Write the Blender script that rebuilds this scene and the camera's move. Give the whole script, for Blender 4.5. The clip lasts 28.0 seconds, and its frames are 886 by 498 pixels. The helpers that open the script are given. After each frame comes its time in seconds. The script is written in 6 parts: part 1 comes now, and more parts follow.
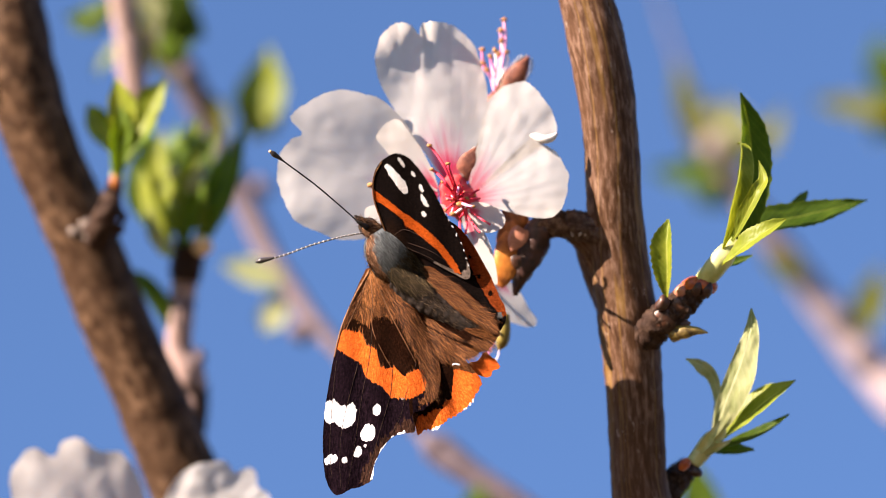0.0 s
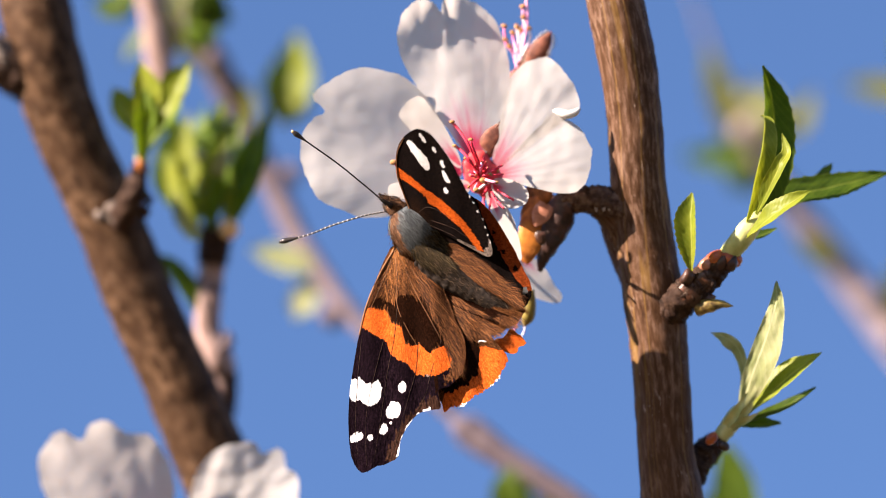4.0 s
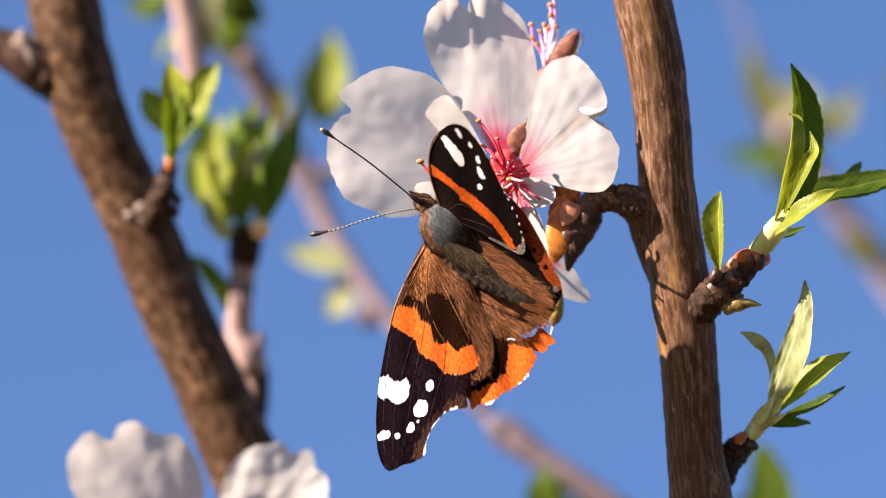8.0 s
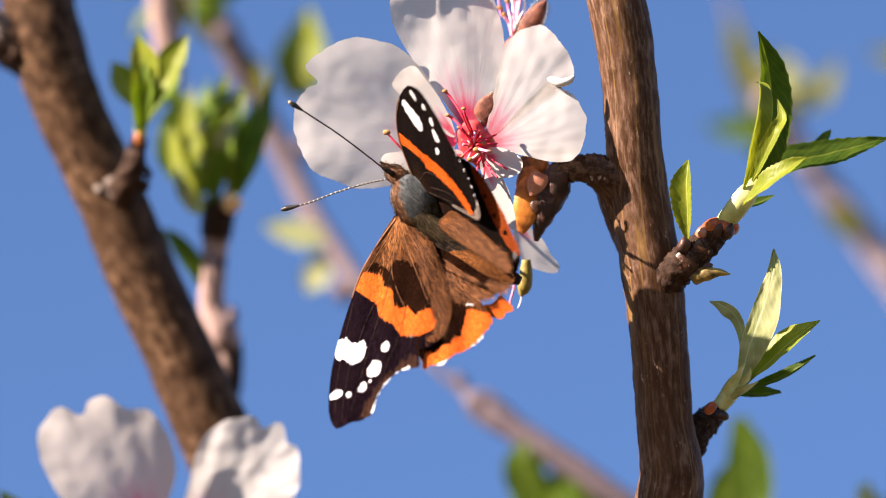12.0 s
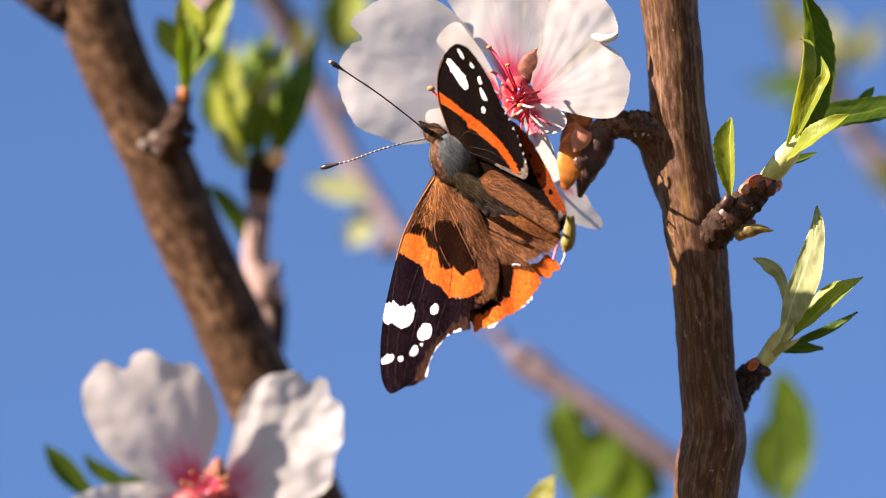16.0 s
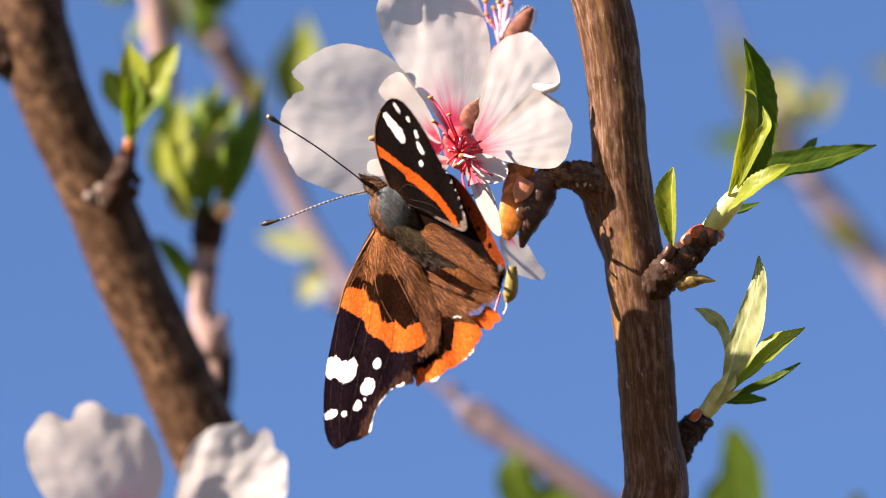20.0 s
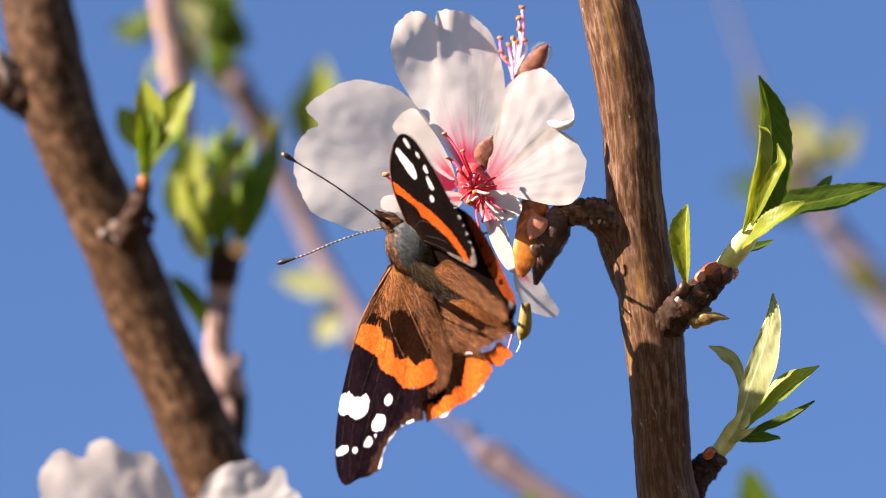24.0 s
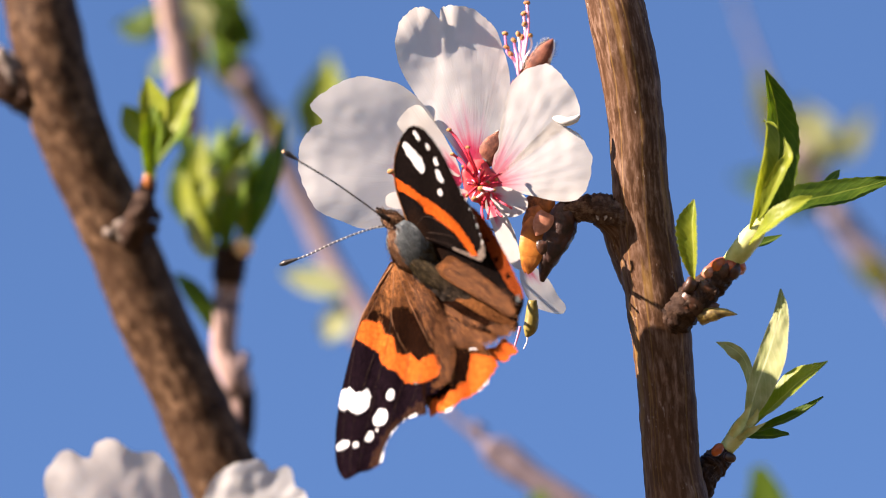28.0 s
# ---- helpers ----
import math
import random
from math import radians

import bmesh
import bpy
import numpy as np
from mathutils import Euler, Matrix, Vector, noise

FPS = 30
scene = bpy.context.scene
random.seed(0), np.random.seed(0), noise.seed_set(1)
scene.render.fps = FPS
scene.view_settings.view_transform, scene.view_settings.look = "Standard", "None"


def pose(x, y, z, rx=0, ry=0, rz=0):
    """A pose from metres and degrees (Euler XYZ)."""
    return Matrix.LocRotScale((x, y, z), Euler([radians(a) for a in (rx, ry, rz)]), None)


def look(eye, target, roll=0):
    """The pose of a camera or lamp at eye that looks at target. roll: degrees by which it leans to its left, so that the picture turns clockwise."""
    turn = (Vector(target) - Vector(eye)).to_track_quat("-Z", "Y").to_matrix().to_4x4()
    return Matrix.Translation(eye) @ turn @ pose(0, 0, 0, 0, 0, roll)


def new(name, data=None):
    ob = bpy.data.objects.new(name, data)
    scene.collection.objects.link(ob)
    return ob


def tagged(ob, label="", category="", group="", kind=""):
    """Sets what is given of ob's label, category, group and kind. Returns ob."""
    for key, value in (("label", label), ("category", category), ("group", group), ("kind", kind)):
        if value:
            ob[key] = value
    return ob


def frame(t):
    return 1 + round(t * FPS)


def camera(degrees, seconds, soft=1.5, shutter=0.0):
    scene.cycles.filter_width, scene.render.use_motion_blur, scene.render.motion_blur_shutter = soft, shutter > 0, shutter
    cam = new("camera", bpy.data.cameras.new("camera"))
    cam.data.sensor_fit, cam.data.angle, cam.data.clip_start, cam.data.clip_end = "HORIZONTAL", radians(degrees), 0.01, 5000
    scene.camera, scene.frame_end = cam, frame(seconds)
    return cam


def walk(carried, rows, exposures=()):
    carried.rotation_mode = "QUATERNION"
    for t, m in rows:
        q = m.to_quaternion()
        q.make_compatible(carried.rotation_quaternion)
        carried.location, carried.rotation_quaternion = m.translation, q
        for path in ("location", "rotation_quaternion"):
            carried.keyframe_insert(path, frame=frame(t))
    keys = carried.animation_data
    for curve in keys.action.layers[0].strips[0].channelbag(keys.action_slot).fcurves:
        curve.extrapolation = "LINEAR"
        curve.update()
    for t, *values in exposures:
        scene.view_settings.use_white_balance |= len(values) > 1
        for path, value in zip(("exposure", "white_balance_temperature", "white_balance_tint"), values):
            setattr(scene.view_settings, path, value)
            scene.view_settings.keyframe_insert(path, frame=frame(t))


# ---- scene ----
# The plan is drawn on a sheet of 1568 x 882 units (0.0759 mm each) that stands square to the first line of sight.
TARGET = Vector((0.0, 0.0, 2.1))
TILT = radians(34)
RIGHT = Vector((1, 0, 0))
UP = Vector((0, -math.sin(TILT), math.cos(TILT)))
BACK = Vector((0, -math.cos(TILT), -math.sin(TILT)))

cam = camera(9.0700, 28.0, soft=1.0)
cam.data.dof.use_dof = True
cam.data.dof.focus_distance = 0.737
cam.data.dof.aperture_fstop = 9.6
PATH = [
    (0, pose(0.00000, -0.62178, 1.68061, 124.0000, -0.0000, 0.0000)),
    (0.5, pose(0.00094, -0.62095, 1.67888, 124.1082, 0.1032, 0.1273)),
    (1, pose(0.00186, -0.61960, 1.67758, 124.1971, 0.1156, 0.2266)),
    (1.5, pose(0.00321, -0.61983, 1.67740, 124.1563, 0.0618, 0.3485)),
    (2, pose(0.00231, -0.61896, 1.67694, 124.1970, 0.1802, 0.4225)),
    (2.5, pose(0.00646, -0.61753, 1.67660, 124.2681, -0.0994, 0.6235)),
    (3, pose(0.00584, -0.61742, 1.67594, 124.2592, -0.0128, 0.6699)),
    (3.5, pose(0.00528, -0.61747, 1.67486, 124.3203, 0.1220, 0.7984)),
    (5.5, pose(0.01092, -0.61571, 1.67640, 124.2348, 0.0167, 1.4554)),
    (6, pose(0.01259, -0.61551, 1.67724, 124.1512, -0.0338, 1.6493)),
    (6.5, pose(0.01437, -0.61404, 1.67647, 124.2875, -0.1702, 1.8208)),
    (7, pose(0.01448, -0.61459, 1.67665, 124.3430, -0.2789, 1.8675)),
    (7.5, pose(0.01536, -0.61536, 1.67776, 124.2379, -0.2137, 1.9752)),
    (8, pose(0.01468, -0.61459, 1.67657, 124.3120, -0.2661, 1.8279)),
    (8.5, pose(0.01740, -0.61424, 1.67799, 124.2367, -0.2940, 1.9918)),
    (9, pose(0.01526, -0.61380, 1.67699, 124.3218, -0.1541, 1.8689)),
    (9.5, pose(0.01668, -0.61430, 1.67651, 124.3209, -0.2025, 1.8870)),
    (10, pose(0.01921, -0.61362, 1.67614, 124.3655, -0.2222, 1.9805)),
    (10.5, pose(0.02116, -0.61326, 1.67584, 124.3170, -0.2647, 2.0415)),
    (11, pose(0.02254, -0.61157, 1.67446, 124.4147, -0.2081, 2.1271)),
    (11.5, pose(0.02404, -0.61007, 1.67466, 124.3747, -0.3205, 2.2239)),
    (12, pose(0.02461, -0.61026, 1.67559, 124.2496, -0.2011, 2.4124)),
    (12.5, pose(0.02340, -0.61218, 1.67438, 124.1568, -0.2822, 2.2113)),
    (13, pose(0.02342, -0.61013, 1.67389, 124.0840, -0.3006, 2.2706)),
    (13.5, pose(0.02487, -0.60829, 1.67619, 123.7741, -0.2577, 2.4878)),
    (15.5, pose(0.02492, -0.61030, 1.67348, 123.8359, -0.4866, 2.6774)),
    (16, pose(0.02356, -0.61213, 1.67427, 123.8001, -0.5276, 2.6282)),
    (16.5, pose(0.02420, -0.61210, 1.67350, 124.0108, -0.7474, 2.5500)),
    (17, pose(0.02520, -0.61151, 1.67249, 124.1461, -0.7263, 2.4838)),
    (17.5, pose(0.02641, -0.61100, 1.67273, 124.2248, -0.6802, 2.4939)),
    (18, pose(0.02931, -0.60959, 1.67059, 124.5807, -0.8412, 2.5545)),
    (18.5, pose(0.02912, -0.61000, 1.67082, 124.6117, -0.7105, 2.4890)),
    (19, pose(0.03055, -0.60843, 1.66965, 124.7033, -0.7569, 2.4864)),
    (19.5, pose(0.03289, -0.60780, 1.67113, 124.6531, -0.6716, 2.7062)),
    (20, pose(0.03391, -0.60812, 1.67180, 124.6318, -0.6782, 2.7828)),
    (20.5, pose(0.03370, -0.60845, 1.67337, 124.5462, -0.6143, 2.7912)),
    (22.5, pose(0.03634, -0.60239, 1.66981, 124.9753, -0.8477, 2.9893)),
    (23, pose(0.03670, -0.60282, 1.66925, 125.1294, -0.8438, 3.0502)),
    (23.5, pose(0.03761, -0.60375, 1.67061, 125.1105, -0.8574, 3.1540)),
    (24, pose(0.03707, -0.60392, 1.66873, 125.3811, -1.0662, 2.9952)),
    (24.5, pose(0.03626, -0.59945, 1.67110, 125.4227, -0.8791, 3.0355)),
    (25, pose(0.03710, -0.59560, 1.67257, 125.4871, -0.9395, 3.0975)),
    (25.5, pose(0.03860, -0.59847, 1.66872, 125.5592, -0.9633, 3.2587)),
    (26, pose(0.04194, -0.60204, 1.66556, 125.5772, -1.1200, 3.4861)),
    (26.5, pose(0.04061, -0.59782, 1.66947, 125.5912, -1.0461, 3.4553)),
    (27, pose(0.03955, -0.59880, 1.66926, 125.6053, -1.0610, 3.3513)),
    (27.5, pose(0.03903, -0.59919, 1.66921, 125.5705, -1.0298, 3.2954)),
    (28, pose(0.03916, -0.60057, 1.67126, 125.3317, -0.9348, 3.3800)),
]
walk(cam, PATH, [(0.0, 2.33, 6750, 16), (28.0, 2.33, 6750, 16)])

# ---- daylight ----
SUN_WAY = (-0.79 * RIGHT + 0.58 * UP + 0.22 * BACK).normalized()
world = bpy.data.worlds.new("sky")
scene.world = world
world.use_nodes = True
sky = world.node_tree.nodes.new("ShaderNodeTexSky")
sky.sky_type, sky.sun_disc = "NISHITA", False
sky.sun_elevation = math.asin(SUN_WAY.z)
sky.sun_rotation = math.atan2(SUN_WAY.x, SUN_WAY.y)
sky.air_density, sky.dust_density, sky.ozone_density = 1.0, 0.0, 5.0
sky.altitude = 2600
background = world.node_tree.nodes["Background"]
background.inputs["Strength"].default_value = 0.057
world.node_tree.links.new(sky.outputs["Color"], background.inputs["Color"])
sun_data = bpy.data.lights.new("sun", "SUN")
sun_data.energy, sun_data.angle, sun_data.color = 5.0, radians(0.53), (1.0, 0.87, 0.74)
sun = new("sun", sun_data)
sun.matrix_world = look(TARGET + 3 * SUN_WAY, TARGET)
# ---- shaping tools ----
def span(w):
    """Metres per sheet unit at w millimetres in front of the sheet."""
    return (750.0 - w) / 9884.0 / 1000.0


def at(x, y, w=0.0):
    s = span(w)
    return TARGET + RIGHT * ((x - 784) * s) + UP * ((441 - y) * s) + BACK * (w / 1000.0)


def smooth_line(points, n):
    """n rows along a rounded line through the rows of points."""
    p = np.array(points, float)
    p = np.vstack([2 * p[0] - p[1], p, 2 * p[-1] - p[-2]])
    out = []
    for t in np.linspace(0, len(p) - 3 - 1e-6, n):
        i = int(t)
        f = t - i
        a, b, c, d = p[i:i + 4]
        out.append(0.5 * (2 * b + (c - a) * f + (2 * a - 5 * b + 4 * c - d) * f * f + (3 * b - a - 3 * c + d) * f ** 3))
    return np.array(out)


def rim(points, n):
    """n rows round a closed rounded outline."""
    p = list(points)
    m = len(p)
    line = []
    for k in range(n):
        t = k * m / n
        i = int(t)
        f = t - i
        a, b, c, d = (np.array(p[(i + j) % m], float) for j in (-1, 0, 1, 2))
        line.append(0.5 * (2 * b + (c - a) * f + (2 * a - 5 * b + 4 * c - d) * f * f + (3 * b - a - 3 * c + d) * f ** 3))
    return np.array(line)


ORIGIN = {}


def thing(name, place, label, category, group=""):
    ob = new(name)
    ob.empty_display_size = 0.004
    ob.location = place
    ORIGIN[ob] = Vector(place)
    return tagged(ob, label, category, group)


def part(name, shape, material, parent, label="", pivot=None, flat=False):
    """One mesh object under parent. shape: world vertices, faces and one uv for each vertex."""
    verts, faces, uvs = shape
    base = ORIGIN[parent]
    o = Vector(pivot) if pivot is not None else base
    me = bpy.data.meshes.new(name)
    me.from_pydata([tuple(Vector(v) - o) for v in verts], [], faces)
    layer = me.uv_layers.new(name="uv")
    idx = np.empty(len(me.loops), int)
    me.loops.foreach_get("vertex_index", idx)
    layer.data.foreach_set("uv", np.array(uvs, float)[idx].ravel())
    if not flat:
        me.polygons.foreach_set("use_smooth", [True] * len(me.polygons))
    me.materials.append(material)
    ob = new(name, me)
    ob.parent = parent
    ob.location = o - base
    ORIGIN[ob] = o
    if label:
        ob["label"] = label
    return ob


def tube(points, sides=16, n=24, rough=0.0, grain=3.0, seed=0.0, ridges=None):
    """A round stem along rows of x, y, w, radius (sheet units). rough: uneven girth as a share of the radius."""
    line = smooth_line(points, n)
    pos = [at(*r[:3]) for r in line]
    verts, uvs, faces = [], [], []
    ref = BACK
    run = 0.0
    for i, p in enumerate(pos):
        tan = (pos[min(i + 1, n - 1)] - pos[max(i - 1, 0)]).normalized()
        side = tan.cross(ref)
        if side.length < 1e-4:
            side = tan.cross(RIGHT)
        side.normalize()
        ref = side.cross(tan).normalized()
        if i:
            run += (p - pos[i - 1]).length
        r = max(line[i][3], 0.05) * span(line[i][2])
        for k in range(sides):
            a = 2 * math.pi * k / sides
            d = side * math.cos(a) + ref * math.sin(a)
            q = 1.0
            if rough:
                v = (p + d * r) * 1000.0 / grain + Vector((seed, 0, 0))
                q += rough * (noise.noise(v) + 0.6 * noise.noise(v * 2.7))
            if ridges:
                q += ridges[0] * max(0.0, math.sin(run * 6283.0 / ridges[1] + 0.9 * noise.noise(Vector((a, seed, run * 400))))) ** 3
            verts.append(p + d * (r * q))
            uvs.append((a / (2 * math.pi), run * 1000.0))
    for i in range(n - 1):
        for k in range(sides):
            j = (k + 1) % sides
            faces.append((i * sides + k, i * sides + j, (i + 1) * sides + j, (i + 1) * sides + k))
    faces.append(tuple(range(sides))[::-1])
    faces.append(tuple((n - 1) * sides + k for k in range(sides)))
    return verts, faces, uvs


def ball(x, y, w, rx, ry, rw, turn=0.0, rough=0.0, grain=1.0, rings=10, sides=14):
    """A rounded lump with half-axes in sheet units, turned in the sheet by degrees."""
    verts, faces, uvs = [], [], []
    c, s = math.cos(radians(turn)), math.sin(radians(turn))
    for i in range(rings + 1):
        f = math.pi * i / rings
        for k in range(sides):
            a = 2 * math.pi * k / sides
            dx, dy, dw = rx * math.cos(f), ry * math.sin(f) * math.cos(a), rw * math.sin(f) * math.sin(a)
            p = at(x + dx * c - dy * s, y + dx * s + dy * c, w + dw * span(w) * 1000)
            if rough:
                v = p * 1000.0 / grain
                p = p + (p - at(x, y, w)) * (rough * noise.noise(v))
            verts.append(p)
            uvs.append((k / sides, i / rings))
    for i in range(rings):
        for k in range(sides):
            j = (k + 1) % sides
            faces.append((i * sides + k, i * sides + j, (i + 1) * sides + j, (i + 1) * sides + k))
    return verts, faces, uvs


def shell(x, y, w, length, width, turn, bulge=0.9, n=14, m=10):
    """A pointed overlapping bud scale: a half-round husk that starts at x, y and points along turn (degrees, clockwise from right)."""
    c, s = math.cos(radians(turn)), math.sin(radians(turn))
    verts, faces, uvs = [], [], []
    for i in range(n + 1):
        u = i / n
        h = width * (math.sin(math.pi * min(1, 0.22 + 0.78 * u)) ** 0.8 + 0.02)
        for k in range(m + 1):
            v = 2 * k / m - 1
            dx, dy = u * length, v * h * (1 + 0.1 * noise.noise(Vector((x + u * 3, v * 2, y))))
            lift = bulge * (h * math.sqrt(max(0, 1 - v * v)) + 0.25 * length * math.sin(u * 2.4)) * span(w) * 1000
            verts.append(at(x + dx * c - dy * s, y + dx * s + dy * c, w + lift))
            uvs.append((v * 0.5 + 0.5, u))
    for i in range(n):
        for k in range(m):
            a = i * (m + 1) + k
            faces.append((a, a + 1, a + m + 2, a + m + 1))
    return verts, faces, uvs


def fan(base, outline, depth, rings=26, n=120, ragged=0.0, seed=0.0):
    """A thin skin from its base point to a rounded outline (x, y on the sheet). depth(s, dx, dy): w in millimetres at the share s of the way out."""
    b = np.array(base[:2], float)
    o = rim(outline, n)
    if ragged:
        for k in range(n):
            q = 1 + ragged * (noise.noise(Vector((o[k][0] * 0.05, o[k][1] * 0.05, seed))) + 0.5 * noise.noise(Vector((o[k][0] * 0.17, o[k][1] * 0.17, seed))) + 0.35 * noise.noise(Vector((o[k][0] * 0.42, o[k][1] * 0.42, seed))))
            o[k] = b + (o[k] - b) * q
    flat, verts, faces, uvs = [], [], [], []
    for i in range(1, rings + 1):
        s = i / rings
        for k in range(n):
            p = b + (o[k] - b) * s
            flat.append(p)
            verts.append(at(p[0], p[1], depth(s, p[0] - b[0], p[1] - b[1])))
            uvs.append((k / n, s))
    flat.append(b)
    verts.append(at(b[0], b[1], depth(0.0, 0.0, 0.0)))
    uvs.append((0.5, 0.0))
    m = rings * n
    for k in range(n):
        j = (k + 1) % n
        faces.append((m, j, k))
        for i in range(rings - 1):
            faces.append((i * n + k, i * n + j, (i + 1) * n + j, (i + 1) * n + k))
    return verts, faces, uvs, flat


def blade(line, left, right, face=(0, 0, 1), cup=0.0, twist=0.0, wave=0.0, n=40, m=14, teeth=0.0, seed=0.0):
    """A leaf along rows of x, y, w; half-widths (sheet units) at even steps on either side of the midrib; cup: lift of the margins as a share of the width."""
    rows = smooth_line(line, n)
    wl = smooth_line([[v] for v in left], n)[:, 0]
    wr = smooth_line([[v] for v in right], n)[:, 0]
    pos = [at(*r) for r in rows]
    up0 = (RIGHT * face[0] + UP * face[1] + BACK * face[2]).normalized()
    verts, faces, uvs = [], [], []
    for i, p in enumerate(pos):
        tan = (pos[min(i + 1, n - 1)] - pos[max(i - 1, 0)]).normalized()
        side = tan.cross(up0).normalized()
        if twist:
            side = (Matrix.Rotation(radians(twist) * i / (n - 1), 3, tan) @ side).normalized()
        nor = side.cross(tan).normalized()
        u = i / (n - 1)
        for k in range(m + 1):
            v = 2 * k / m - 1
            h = max(wl[i] if v < 0 else wr[i], 0.02)
            if teeth and abs(v) > 0.9:
                h *= 1 + teeth * (1 if (i % 3) == 0 else -0.4)
            s = span(rows[i][2])
            off = side * (v * h * s) + nor * (cup * h * s * abs(v) ** 1.5)
            if wave:
                q = noise.noise(Vector((u * 4 + seed, v * 1.3, seed * 1.7))) * abs(v) + 0.4 * noise.noise(Vector((u * 11, v * 4, seed)))
                off += nor * (wave * s * q)
            verts.append(p + off)
            uvs.append((v * 0.5 + 0.5, u))
    for i in range(n - 1):
        for k in range(m):
            a = i * (m + 1) + k
            faces.append((a, a + 1, a + m + 2, a + m + 1))
    return verts, faces, uvs
# ---- materials ----
def graph(name):
    m = bpy.data.materials.new(name)
    m.use_nodes = True
    t = m.node_tree
    return m, t, t.nodes["Principled BSDF"], t.nodes["Material Output"]


def add(t, kind, **values):
    n = t.nodes.new(kind)
    for key, value in values.items():
        n.inputs[key.replace("_", " ")].default_value = value
    return n


def ramp(t, source, stops):
    r = t.nodes.new("ShaderNodeValToRGB")
    e = r.color_ramp.elements
    while len(e) < len(stops):
        e.new(0.5)
    for k, (p, c) in enumerate(stops):
        e[k].position, e[k].color = p, (*c, 1)
    t.links.new(source, r.inputs["Fac"])
    return r


def coords(t, kind, scale):
    c = t.nodes.new("ShaderNodeTexCoord")
    m = t.nodes.new("ShaderNodeMapping")
    m.inputs["Scale"].default_value = scale
    t.links.new(c.outputs[kind], m.inputs["Vector"])
    return m.outputs["Vector"]


def textured(t, vector, scale, detail=4.0, rough=0.55):
    n = add(t, "ShaderNodeTexNoise", Scale=scale, Detail=detail, Roughness=rough)
    t.links.new(vector, n.inputs["Vector"])
    return n.outputs["Fac"]


def mixed(t, fac, a, b, mode="MIX"):
    n = t.nodes.new("ShaderNodeMix")
    n.data_type, n.blend_type = "RGBA", mode
    for slot, v in (("A", a), ("B", b)):
        s = [i for i in n.inputs if i.name == slot and i.type == "RGBA"][0]
        if isinstance(v, tuple):
            s.default_value = (*v, 1)
        else:
            t.links.new(v, s)
    f = [i for i in n.inputs if i.name == "Factor" and i.type == "VALUE"][0]
    if isinstance(fac, float):
        f.default_value = fac
    else:
        t.links.new(fac, f)
    return [o for o in n.outputs if o.type == "RGBA"][0]


def bumped(t, shader, height, strength, distance):
    b = add(t, "ShaderNodeBump", Strength=strength, Distance=distance)
    t.links.new(height, b.inputs["Height"])
    t.links.new(b.outputs["Normal"], shader.inputs["Normal"])


def bark(name, dark, mid, light, flecks, streak=38.0, along=0.30, bump=0.0005, seam=None):
    """Young bark: fine cracks along the stem, pale flaking skin, short cross marks and coarse stains."""
    m, t, p, _ = graph(name)
    fine = textured(t, coords(t, "UV", (streak, along, 1)), 1.0, 8, 0.68)
    o = coords(t, "Object", (1, 1, 1))
    coarse = textured(t, o, 170, 3)
    grit = textured(t, o, 2300, 3, 0.7)
    body = ramp(t, fine, [(0.32, dark), (0.47, mid), (0.66, light)])
    lines = textured(t, coords(t, "UV", (16, 0.10, 1)), 1.0, 3, 0.5)
    body2 = mixed(t, ramp(t, lines, [(0.54, (0, 0, 0)), (0.66, (0.35, 0.35, 0.35))]).outputs["Color"], body.outputs["Color"], dark)
    stain = mixed(t, ramp(t, coarse, [(0.40, (0, 0, 0)), (0.66, (0.7, 0.7, 0.7))]).outputs["Color"], body2, mid)
    flakes = ramp(t, textured(t, coords(t, "UV", (42, 0.65, 1)), 1.0, 5, 0.62), [(0.60, (0, 0, 0)), (0.70, (0.75, 0.75, 0.75))])
    cross = ramp(t, textured(t, coords(t, "UV", (11, 2.6, 1)), 1.0, 2, 0.5), [(0.72, (0, 0, 0)), (0.80, (0.3, 0.3, 0.3))])
    patchy = ramp(t, textured(t, o, 230, 3), [(0.50, (0.0, 0.0, 0.0)), (0.64, (1, 1, 1))])
    peel = mixed(t, 1.0, flakes.outputs["Color"], patchy.outputs["Color"], "MULTIPLY")
    if seam:
        wavy = textured(t, coords(t, "UV", (7, 0.007, 1)), 1.0, 1.0, 0.5)
        gap = ramp(t, wavy, [(0.458, (0, 0, 0)), (0.474, (0.42, 0.42, 0.42)), (0.490, (0, 0, 0)), (0.59, (0, 0, 0)), (0.606, (0.36, 0.36, 0.36)), (0.622, (0, 0, 0))])
        stain = mixed(t, gap.outputs["Color"], stain, seam)
    out = mixed(t, peel, stain, flecks)
    out = mixed(t, cross.outputs["Color"], out, light)
    t.links.new(out, p.inputs["Base Color"])
    p.inputs["Roughness"].default_value = 0.6
    p.inputs["Specular IOR Level"].default_value = 0.06
    h = mixed(t, 0.35, fine, grit)
    h = mixed(t, 0.4, h, flakes.outputs["Color"])
    bumped(t, p, h, 1.0, bump)
    return m


